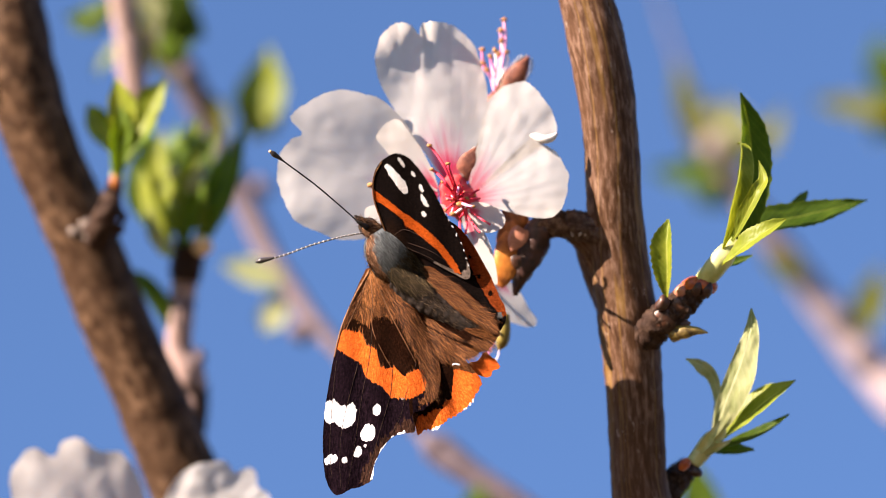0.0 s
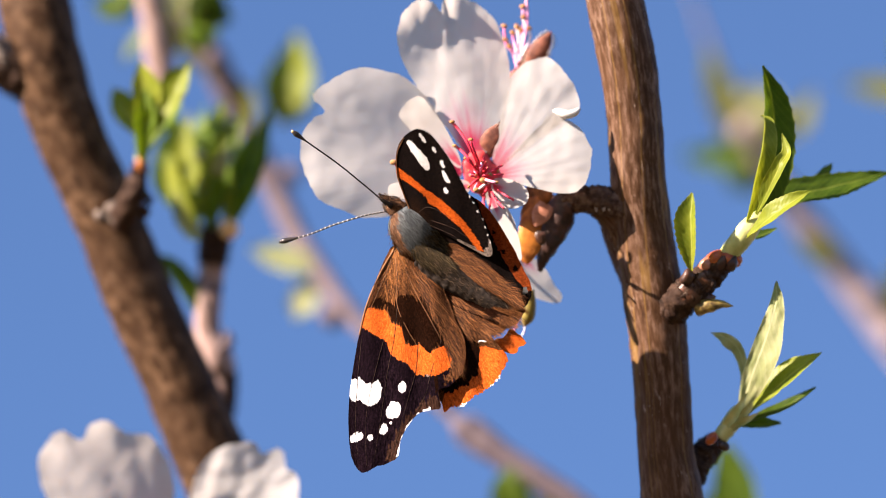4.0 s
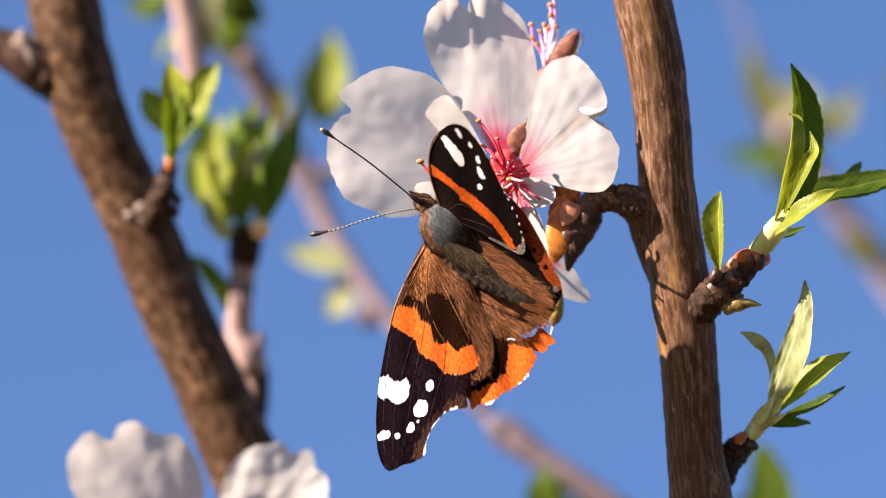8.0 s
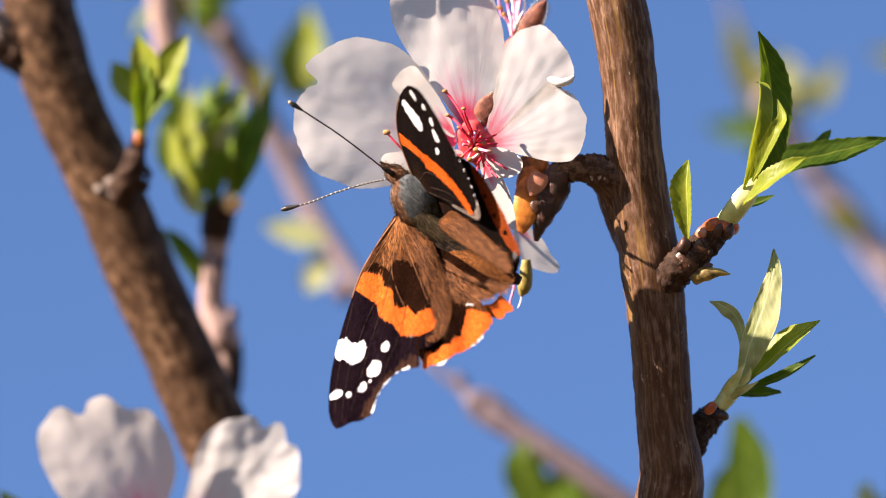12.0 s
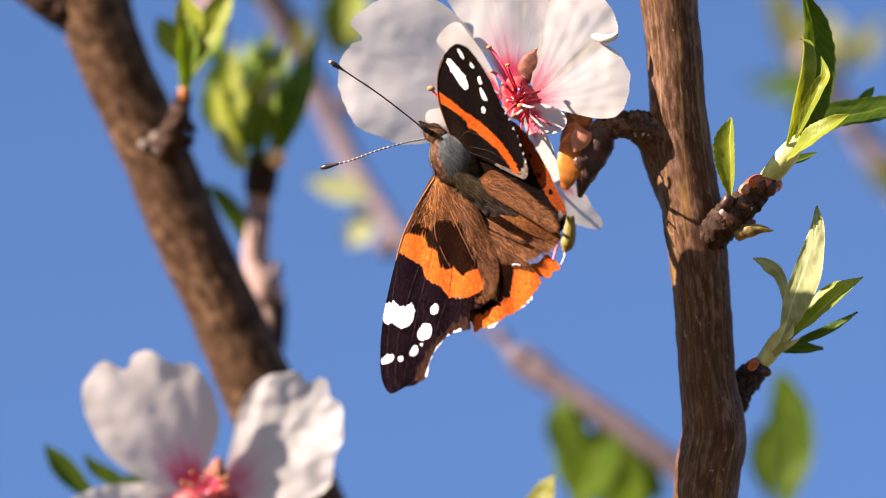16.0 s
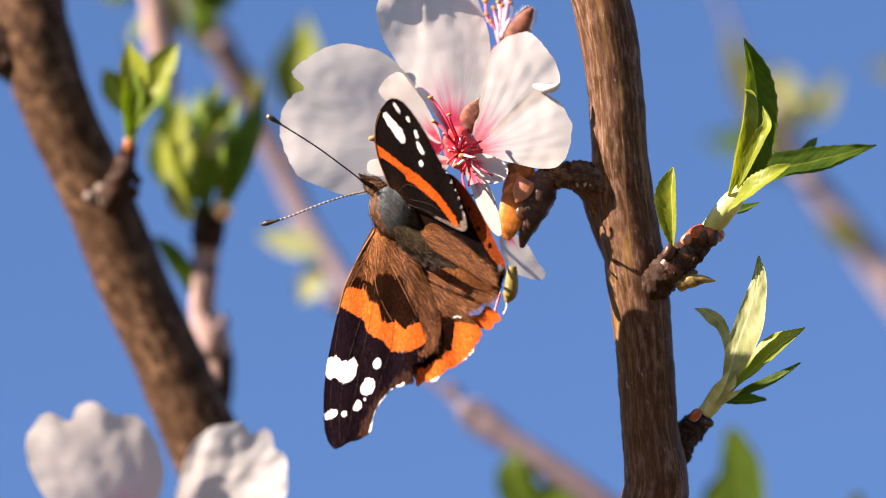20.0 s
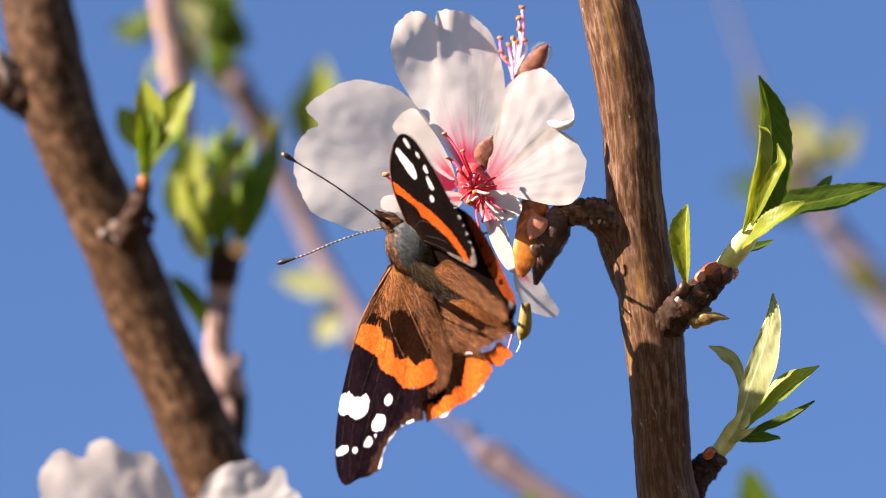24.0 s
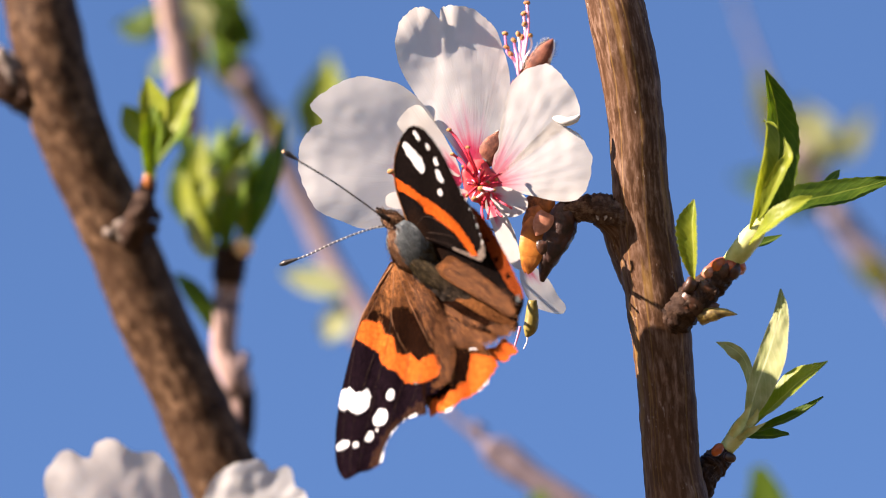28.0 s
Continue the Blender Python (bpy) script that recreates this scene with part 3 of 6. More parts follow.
flakes(main_branch, [(1012 + 8.5 * (k % 5), 384 + 7.5 * (k // 5), 2.6 - 0.0006 * (384 + 7.5 * (k // 5) - 400) ** 2) for k in range(20)], 41, 12, BARK_SCRAP)
flakes(main_branch, [(float(np.interp(y, (40, 110, 240, 340, 400), (1006, 1023, 1044, 1049, 1053))) + 4 * math.sin(y * 1.7), y, 1.9) for y in range(40, 390, 9)], 42, 10, BARK_SCRAP)
part("arm_collar", tube([(1012, 404, 0.2, 24), (1034, 414, -0.3, 31), (1056, 436, -1.2, 40), (1074, 476, -2.0, 44), (1092, 530, -2.6, 42), (1110, 600, -3.2, 30)], 26, 40, 0.05, 2.0, 3), BARK_MAIN, main_branch, "smooth reddish branch collar")

# spurs and side stub of the leaning branch
spur(left_branch, [(168, 422, -37, 32), (180, 400, -34, 25), (192, 370, -32, 20), (201, 335, -33, 15), (206, 318, -33, 11)], 12, 12)
part("grey_scar", ball(140, 404, -36.2, 26, 14, 8, -35, 0.5, 0.8, 14, 20), BARK_GREY, left_branch, "pale grey bark collar")
part("side_stub", tube([(-330, 60, -40, 30), (-150, 92, -40, 28), (-85, 110, -40, 33), (-40, 138, -39, 42), (10, 170, -40, 44)], 20, 40, 0.16, 2.0, 5), BARK_DARK, left_branch, "dark cut side stub")

part("grey_scar", ball(-42, 118, -37.5, 40, 22, 26, 60, 0.5, 1.2, 14, 20), BARK_GREY, left_branch, "flaking grey stub collar")
part("bark_knob", ball(-20, 165, -37.5, 30, 20, 20, 40, 0.5, 1.0, 12, 16), BARK_DARK, left_branch)

for x, y, w, a, b, q in ((206, 402, -33.5, 17, 12, 30), (190, 388, -33.0, 15, 12, -20), (214, 382, -33.5, 13, 10, 60), (178, 410, -33.5, 20, 13, 10), (196, 362, -31.5, 12, 9, 75)):
    part("bark_knob", ball(x, y, w, a, b, b, q, 0.5, 0.8, 10, 14), BARK_DARK, left_branch)
for x, y, w, a, b, q in ((132, 412, -35.4, 14, 10, 30), (150, 398, -34.6, 15, 9, -30), (158, 420, -34.8, 12, 9, 10)):
    part("grey_scar", ball(x, y, w, a, b, b, q, 0.5, 0.8, 10, 14), BARK_GREY, left_branch)

# slender cut twig behind the leaning branch
cut_twig = stem("almond_twig", [(390, 1200, -60, 30), (330, 900, -57, 25), (330, 800, -57, 23), (342, 712, -56, 22), (336, 660, -55, 27), (318, 620, -55, 24), (320, 560, -54, 22), (326, 500, -54, 24), (330, 460, -54, 26), (334, 432, -53, 24)], BARK_PINK,
    "pinkish grey almond twig with a fresh cut", 90, 22, 0.08, 3.0, 3.0, "twig")
part("node_ring", tube([(327, 498, -53, 26), (330, 470, -53, 30), (336, 432, -52, 29)], 18, 24, 0.2, 1.2, 4), BARK_DARK, cut_twig, "dark ringed twig end")
part("node_ring", tube([(318, 548, -54, 24), (320, 538, -54, 26), (322, 528, -54, 24)], 18, 14, 0.12, 1.2, 5), BARK_FAR, cut_twig, "dark ring scar")
part("node_ring", tube([(346, 652, -54, 8), (353, 634, -53.5, 11), (352, 616, -53.5, 5)], 12, 14, 0.3, 1.2, 6), BARK_FAR, cut_twig)
part("node_ring", tube([(337, 668, -55, 25), (344, 700, -56, 25), (344, 740, -56.5, 24), (336, 790, -57, 23)], 16, 20, 0.1, 1.2, 8), BARK_DARK, cut_twig, "dark twig section below the node")
part("cut_face", ball(359, 436, -48.0, 18, 17, 8, 20, 0.15, 1.0), CUT, cut_twig, "orange cut wood face")

# distant twigs
far_a = stem("distant_twig", [(150, -420, -80, 30), (190, -160, -81, 26), (212, -30, -82, 24), (224, 50, -83, 23), (234, 120, -84, 24), (243, 190, -85, 21), (248, 222, -86, 14), (252, 240, -86, 5)], BARK_PINK, "sunlit pinkish grey twig tip far behind the blossom", 60, 18, 0.08, 5, 11, "twig")
far_b = stem("distant_twig", [(200, -220, -112, 22), (270, 20, -113, 22), (318, 110, -114, 25), (340, 160, -115, 26), (385, 250, -116, 20), (430, 350, -115, 22), (476, 450, -111, 20), (540, 550, -104, 19), (612, 636, -98, 13), (690, 722, -93, 7), (744, 772, -91, 8),
    (775, 795, -90, 28), (850, 850, -88, 24), (980, 940, -86, 23), (1120, 1060, -84, 25), (1400, 1400, -70, 29)], BARK_FAR, "slanting purple brown twig far behind the butterfly", 110, 18, 0.10, 6, 13, "twig")
far_c = stem("distant_twig", [(1120, -150, -175, 3), (1190, 80, -175, 4), (1255, 230, -175, 14), (1310, 340, -175, 22), (1390, 450, -175, 24), (1470, 560, -175, 30), (1560, 670, -170, 36), (1720, 860, -145, 50), (1850, 1300, -130, 54)], BARK_MAUVE,
    "blurred pinkish twig far behind the leafy shoots", 60, 16, 0.10, 7, 17, "twig")

far_d = stem("distant_twig", [(1450, 1008, -76, 9), (1448, 1080, -76, 12), (1465, 1200, -76, 15), (1440, 1500, -76, 20), (1300, 2000, -72, 26)], BARK_FAR, "slender brown twig rising far behind the shoots", 40, 14, 0.08, 4, 19, "twig")
part("bud", ball(1450, 980, -74, 36, 17, 15, 88, 0.1, 3, 12, 14), SHOOT, far_d, "pale cream bud")

for twig, places in ((far_a, ((230, 62, -80, 16, 10), (214, -20, -79, 16, 10))),
                     (far_b, ((775, 795, -87, 42, 30), (738, 752, -90, 24, 16), (532, 588, -100, 30, 26), (462, 330, -110, 30, 20), (326, 128, -110, 30, 24), (860, 852, -86, 26, 16), (600, 622, -97, 22, 16))),
                     (far_c, ((1266, 262, -170, 40, 34), (1330, 372, -170, 34, 22), (1530, 632, -166, 46, 30), (1480, 565, -170, 34, 22)))):
    for x, y, w, a, b in places:
        part("bud", ball(x, y, w - 2, a * 0.75, b * 0.75, b * 0.75, 40, 0.25, 2.0, 8, 12), BARK_FAR if twig is far_b else BARK_MAUVE if twig is far_c else BARK_PINK, twig, "swollen pinkish bud")
# ---- leafy shoots ----
def shoot(name, place, label, group="leafy shoots"):
    return thing(name, place, label, "leafy shoot", group)


def leaf(parent, line, left, right, material, name="leaf", **more):
    return part(name, blade(line, left, right, **more), material, parent)


upper = shoot("leafy_shoot", at(1240, 505, 4), "fresh green almond shoot opening from red bud scales")
part("shoot_base", tube([(1238, 508, 4, 17), (1262, 478, 5, 19), (1285, 450, 5, 18), (1305, 425, 5, 10)], 18, 24, 0.06, 3), SHOOT, upper, "cream young shoot base")
for q in ((1212, 520, 4.2, 40, 17, -50), (1238, 520, 4.4, 34, 19, -62), (1252, 518, 4.0, 30, 15, -75)):
    part("bud_scale", shell(*q), SCALE_RED, upper, "shiny red bud scale")
part("bud_scale", shell(1226, 524, 5.2, 34, 9, -56), SCALE_MAROON, upper, "dark red bud scale")
part("bud_scale", shell(1246, 526, 5.2, 30, 10, -66), SCALE_MAROON, upper, "dark red bud scale")
part("bud_scale", shell(1200, 530, 4.6, 32, 12, -70), SCALE_PALE, upper, "pale pinkish bud scale")
leaf(upper, [(1290, 450, 4, ), (1312, 380, 4), (1328, 300, 3), (1326, 230, 3), (1311, 164, 4)], [4, 20, 26, 18, 2], [4, 34, 36, 28, 1], LEAF, face=(0.35, 0.1, 0.9), cup=0.35, wave=5, teeth=0.05, seed=1)
leaf(upper, [(1278, 440, 6), (1295, 370, 8), (1308, 310, 8), (1313, 262, 6), (1304, 254, 5)], [3, 9, 8, 8, 1], [3, 20, 22, 14, 1], LEAF_YOUNG, face=(0.75, 0.05, 0.65), cup=0.7, wave=3, seed=2)
leaf(upper, [(1296, 428, 7), (1318, 385, 9), (1340, 340, 10), (1352, 318, 9), (1343, 285, 8)], [3, 14, 12, 10, 1], [3, 10, 14, 9, 1], LEAF_YOUNG, face=(-0.4, 0.3, 0.9), cup=0.5, wave=3, seed=3)
leaf(upper, [(1300, 440, 3), (1360, 398, 2), (1420, 382, 0), (1480, 368, -1), (1534, 354, -2)], [4, 30, 26, 16, 1], [4, 18, 28, 17, 1], LEAF, face=(0.0, 0.5, 0.85), cup=0.25, wave=4, teeth=0.05, seed=4)
leaf(upper, [(1280, 468, 7), (1318, 436, 9.5), (1355, 410, 10.5), (1391, 388, 10)], [5, 23, 19, 2], [5, 20, 18, 2], LEAF_YOUNG, face=(-0.15, 0.75, 0.65), cup=0.4, wave=4, teeth=0.05, seed=5)
leaf(upper, [(1280, 468, 3), (1304, 464, 3), (1332, 452, 3)], [9, 10, 1], [7, 7, 1], LEAF, face=(0, 0.5, 0.8), cup=0.3, n=16, m=8)
leaf(upper, [(1400, 365, -4), (1420, 350, -4), (1430, 338, -4)], [6, 9, 1], [6, 8, 1], LEAF, face=(0, 0.5, 0.8), n=16, m=8)

single = shoot("leafy_shoot", at(1178, 535, 6), "single folded yellow green leaf in a split bud")
leaf(single, [(1180, 528, 6), (1181, 480, 6.5), (1180, 430, 6.5), (1184, 388, 6)], [3, 19, 21, 3], [3, 19, 22, 2], LEAF_YOUNG, face=(-0.55, 0.1, 0.8), cup=0.9, wave=3, teeth=0.06, seed=8)

lower = shoot("leafy_shoot", at(1228, 822, 0), "pale downy almond shoot unfolding beside the branch")
part("shoot_base", tube([(1226, 822, 0, 14), (1243, 800, 0, 16), (1258, 780, 0, 16), (1275, 762, 0, 9)], 18, 20, 0.08, 2), SHOOT, lower, "cream young shoot base")
part("bud_scale", ball(1212, 822, 1.5, 13, 10, 10, -45, 0.15, 1.2), SCALE_RED, lower, "shiny red bud scale")
part("bud_scale", ball(1232, 835, 1, 12, 9, 9, 30, 0.2, 1.2), SCALE_BROWN, lower, "brown bud scale")
leaf(lower, [(1262, 778, 1), (1285, 710, 3.5), (1312, 640, 5), (1328, 585, 5.5), (1330, 546, 5)], [5, 15, 18, 15, 9, 1], [5, 28, 36, 24, 13, 1], LEAF_PALE, face=(-0.28, 0.2, 0.95), cup=0.06, wave=5, seed=11)
leaf(lower, [(1262, 760, -1), (1271, 710, 0), (1262, 668, 1), (1240, 645, 2), (1214, 635, 2)], [4, 8, 12, 14, 1], [4, 10, 14, 8, 1], LEAF_PALE, face=(-0.6, 0.4, 0.7), cup=0.3, wave=3, seed=12)
leaf(lower, [(1275, 780, 1), (1315, 745, 3), (1355, 710, 4), (1408, 673, 4)], [4, 22, 30, 1], [4, 18, 24, 1], LEAF_YOUNG, face=(-0.65, 0.5, 0.6), cup=0.35, wave=4, seed=13)
leaf(lower, [(1262, 798, 1), (1305, 782, 1), (1352, 762, 1), (1397, 734, 1)], [5, 10, 12, 2], [5, 11, 14, 2], LEAF, face=(0.0, 0.8, 0.6), cup=0.4, wave=3, seed=14)
leaf(lower, [(1250, 798, 0), (1275, 797, -1), (1305, 798, -1), (1334, 796, -2)], [6, 15, 14, 3], [6, 10, 9, 3], LEAF, face=(0.0, 0.6, 0.8), cup=0.3, wave=2, seed=15)
leaf(lower, [(1265, 782, 3), (1278, 770, 3), (1284, 752, 3)], [6, 6, 1], [5, 6, 1], SHOOT, name="stipule", face=(0.2, 0.2, 1), cup=0.5, n=14, m=8)
leaf(lower, [(1238, 800, 2), (1256, 778, 3.2), (1276, 742, 3.6)], [7, 9, 1], [6, 8, 1], SHOOT, name="stipule", face=(-0.2, 0.2, 1), cup=0.5, n=16, m=8)
leaf(lower, [(1248, 806, 1.5), (1272, 792, 2.4), (1296, 778, 2.4)], [5, 6, 1], [5, 6, 1], SHOOT, name="stipule", face=(0.1, 0.4, 1), cup=0.5, n=14, m=8)

left_shoot = shoot("leafy_shoot", at(206, 315, -33), "young green shoot on a dark spur of the leaning branch")
part("shoot_base", tube([(206, 322, -33, 11), (208, 290, -33, 11), (215, 255, -33, 13), (225, 220, -33, 8)], 14, 20, 0.06, 2), SHOOT, left_shoot, "cream young shoot base")
part("bud_scale", ball(204, 322, -31.5, 13, 8, 8, 80, 0.15, 1.2), SCALE_ORANGE, left_shoot, "orange bud scale")
leaf(left_shoot, [(212, 270, -32), (213, 220, -31), (207, 180, -31), (205, 138, -31)], [3, 15, 15, 1], [3, 30, 36, 1], LEAF_YOUNG, face=(-0.2, 0.2, 1), cup=0.5, wave=3, seed=21)
leaf(left_shoot, [(225, 270, -33), (250, 225, -34), (272, 180, -34), (294, 142, -34)], [3, 24, 27, 1], [3, 22, 26, 1], LEAF_YOUNG, face=(-0.3, 0.3, 1), cup=0.5, wave=3, seed=22)
leaf(left_shoot, [(218, 275, -31), (228, 235, -30), (238, 205, -30), (240, 185, -30)], [3, 11, 10, 1], [3, 12, 11, 1], LEAF, face=(0.1, 0.2, 1), cup=0.5, wave=2, seed=23)
leaf(left_shoot, [(205, 275, -38), (190, 240, -40), (172, 210, -41), (155, 185, -42)], [3, 22, 22, 1], [3, 22, 22, 1], LEAF_YOUNG, face=(-0.5, 0.3, 1), cup=0.4, wave=3, seed=24)

leaf(left_shoot, [(208, 312, -31.5), (211, 272, -30.5), (216, 232, -30), (214, 190, -30.5)], [9, 15, 20, 2], [8, 15, 18, 2], LEAF_MID, face=(-0.1, 0.2, 1), cup=0.6, wave=3, seed=25)
leaf(left_shoot, [(214, 300, -34), (236, 262, -35), (262, 226, -36), (276, 190, -36)], [6, 18, 20, 2], [6, 16, 18, 2], LEAF_MID, face=(-0.4, 0.3, 1), cup=0.5, wave=3, seed=26)

cluster = shoot("leafy_shoot", at(325, 430, -52), "crowded cluster of young green leaves on the cut twig")
for k, (line, wl, mat) in enumerate((
        ([(350, 440, -52), (380, 390, -52), (412, 310, -53), (434, 212, -55)], 32, LEAF), ([(320, 448, -51), (330, 400, -50), (338, 360, -50), (340, 318, -51)], 20, LEAF_MID),
        ([(302, 432, -53), (278, 390, -53), (262, 345, -54), (250, 296, -55)], 24, LEAF_YOUNG), ([(310, 405, -55), (294, 340, -55), (284, 290, -56), (290, 226, -57)], 25, LEAF_YOUNG),
        ([(325, 405, -56), (330, 340, -57), (338, 290, -57), (344, 222, -58)], 24, LEAF_YOUNG), ([(338, 405, -54), (352, 345, -54), (362, 300, -54), (372, 250, -55)], 20, LEAF_MID),
        ([(298, 446, -51), (282, 428, -50), (272, 405, -50), (262, 372, -51)], 17, SHOOT), ([(306, 452, -50), (296, 446, -49), (284, 428, -49), (278, 396, -49)], 17, SHOOT),
        ([(318, 425, -53), (305, 380, -52), (298, 345, -52), (298, 300, -53)], 20, LEAF_YOUNG), ([(330, 425, -58), (342, 350, -60), (354, 300, -61), (360, 240, -62)], 24, LEAF_YOUNG),
        ([(300, 420, -58), (270, 370, -60), (250, 330, -61), (236, 300, -62)], 20, LEAF_MID), ([(320, 420, -51), (316, 380, -50), (318, 350, -50), (314, 310, -51)], 15, LEAF_YOUNG),
        ([(340, 440, -52), (356, 410, -51), (364, 380, -51), (366, 340, -52)], 15, LEAF_YOUNG),
        ([(300, 400, -57), (276, 340, -58), (266, 290, -58), (262, 240, -59)], 30, LEAF_MID), ([(318, 400, -59), (310, 330, -60), (308, 280, -60), (316, 214, -61)], 30, LEAF_MID),
        ([(335, 400, -60), (350, 340, -61), (362, 290, -61), (382, 228, -62)], 30, LEAF_MID), ([(290, 400, -60), (262, 360, -61), (246, 320, -61), (240, 270, -62)], 26, LEAF),
        ([(345, 410, -58), (376, 350, -59), (392, 300, -59), (398, 250, -60)], 26, LEAF_MID), ([(322, 430, -60), (330, 380, -61), (334, 330, -61), (330, 270, -62)], 36, LEAF),
        ([(300, 445, -56), (288, 410, -57), (276, 380, -57), (270, 340, -58)], 26, LEAF_MID), ([(344, 446, -57), (362, 410, -58), (376, 370, -58), (384, 330, -59)], 24, LEAF_MID),
        ([(296, 420, -55), (266, 380, -56), (246, 335, -57), (236, 282, -58)], 28, LEAF), ([(300, 360, -56), (282, 300, -57), (262, 255, -58), (238, 216, -59)], 22, LEAF), ([(330, 340, -57), (336, 290, -58), (338, 250, -58), (352, 205, -59)], 26, LEAF))):
    leaf(cluster, line, [3, wl * 0.72, wl * 0.82, 2], [3, wl * 0.82, wl * 0.72, 2], mat, face=(0.4 * math.sin(k * 2.1) - 0.6, 0.3 * math.cos(k * 1.7) + 0.5, 1), cup=0.35, wave=5, seed=30 + k)
tuft = random.Random(77)
for k in range(10):
    a = radians(tuft.uniform(-125, -55))
    x0, y0, w0 = 318 + tuft.uniform(-44, 50), 390 + tuft.uniform(-90, 25), -54 + tuft.uniform(-6, 4)
    l = tuft.uniform(50, 95)
    x1, y1 = x0 + math.cos(a) * l, y0 + math.sin(a) * l
    wl = tuft.uniform(10, 17)
    leaf(cluster, [(x0, y0, w0), (x0 + (x1 - x0) * 0.4 + tuft.uniform(-8, 8), y0 + (y1 - y0) * 0.4, w0 + 2), (x0 + (x1 - x0) * 0.75, y0 + (y1 - y0) * 0.75, w0 + 2), (x1, y1, w0 + tuft.uniform(-2, 2))], [3, wl, wl * 0.9, 1.5], [3, wl * 0.9, wl, 1.5],
         (LEAF_YOUNG, LEAF_MID, LEAF_YOUNG, LEAF, LEAF_MID, LEAF_PALE)[k % 6], face=(tuft.uniform(-0.9, 0.0), tuft.uniform(0.1, 0.8), 1), cup=tuft.uniform(0.3, 0.8), wave=4, n=22, m=8, seed=130 + k)
part("catkin_bud", ball(308, 304, -48, 12, 9, 9, 70, 0.1, 1.5), SHOOT, cluster, "round pale bud")

behind = shoot("leafy_shoot", at(245, 490, -52), "dark green leaf behind the leaning branch")
leaf(behind, [(235, 480, -52), (262, 505, -52), (285, 540, -52), (297, 582, -52)], [4, 14, 16, 2], [4, 18, 18, 2], LEAF, face=(0.3, 0.2, 1), cup=0.3, seed=41)
leaf(behind, [(330, 690, -55), (345, 700, -55), (353, 722, -55)], [8, 12, 3], [8, 12, 3], LEAF, face=(0, 0.2, 1), n=18, m=8, seed=42)

# leaves out of focus
def far_leaves(name, place, label, leaves):
    ob = shoot(name, place, label, "distant leafy shoots")
    for k, (line, wide, mat) in enumerate(leaves):
        leaf(ob, line, [wide * 0.3, wide, wide * 0.9, wide * 0.1], [wide * 0.3, wide * 0.9, wide, wide * 0.1], mat, face=(0.4 * math.sin(k * 2.3) - 0.4, 0.4 * math.cos(k * 1.9) + 0.3, 1), cup=0.1, wave=6, n=22, m=8, seed=50 + k)
    return ob


far_leaves("distant_leafy_shoot", at(220, 20, -88), "dark green leaves at the tip of a distant twig", (
    ([(215, 0, -88), (180, 15, -88), (150, 30, -88), (115, 30, -88)], 20, LEAF), ([(225, -10, -86), (260, 10, -86), (275, 35, -86), (285, 60, -86)], 24, LEAF_PALE),
    ([(235, 0, -90), (280, 15, -90), (310, 35, -90), (345, 60, -90)], 28, LEAF), ([(235, -10, -90), (280, -20, -90), (320, -10, -90), (340, 20, -90)], 24, LEAF), ([(240, -30, -89), (262, 0, -89), (290, 20, -89), (320, 28, -89)], 26, LEAF), ([(300, 10, -91), (320, 40, -91), (330, 70, -91), (332, 100, -91)], 18, LEAF_MID),
    ([(200, 0, -90), (170, 30, -90), (150, 40, -90), (128, 52, -90)], 26, LEAF), ([(280, -10, -92), (310, 30, -92), (335, 50, -92), (362, 66, -92)], 34, LEAF), ([(285, 20, -93), (300, 60, -93), (305, 90, -93), (318, 120, -93)], 26, LEAF_MID), ([(230, 30, -92), (250, 60, -92), (262, 90, -92), (262, 125, -92)], 14, LEAF_FAR), ([(220, 60, -95), (200, 90, -95), (185, 110, -95), (170, 135, -95)], 16, LEAF)))
far_leaves("distant_leafy_shoot", at(390, 240, -116), "yellow green leaf on a distant twig", (
    ([(442, 236, -116), (454, 196, -116), (466, 150, -116), (478, 84, -116)], 48, LEAF_YOUNG), ([(440, 240, -118), (456, 220, -118), (470, 195, -118), (482, 165, -118)], 34, LEAF_FAR),
    ([(400, 250, -113), (392, 215, -113), (385, 190, -113), (370, 160, -113)], 14, LEAF_FAR), ([(330, 160, -113), (300, 120, -113), (285, 100, -113), (270, 80, -113)], 20, LEAF_FAR)))
far_leaves("distant_leafy_shoot", at(500, 500, -108), "pale opening leaves on the slanting distant twig", (
    ([(510, 500, -106), (475, 490, -106), (435, 480, -106), (392, 468, -106)], 27, LEAF_PALE), ([(510, 520, -106), (490, 545, -106), (478, 570, -106), (470, 590, -106)], 24, LEAF_PALE)))
far_leaves("distant_leafy_shoot", at(860, 880, -86), "green leaves hanging below the slanting distant twig", (
    ([(870, 880, -86), (865, 930, -88), (885, 1000, -88), (930, 1050, -88)], 46, LEAF_MID), ([(940, 920, -86), (905, 960, -84), (885, 1010, -84), (860, 1060, -84)], 40, LEAF_MID), ([(900, 915, -87), (940, 950, -87), (980, 990, -87), (1020, 1040, -87)], 42, LEAF_MID), ([(930, 925, -87), (960, 985, -87), (965, 1040, -87), (955, 1100, -87)], 40, LEAF_MID), ([(850, 860, -86), (840, 900, -86), (850, 940, -86), (865, 990, -86)], 30, LEAF)))
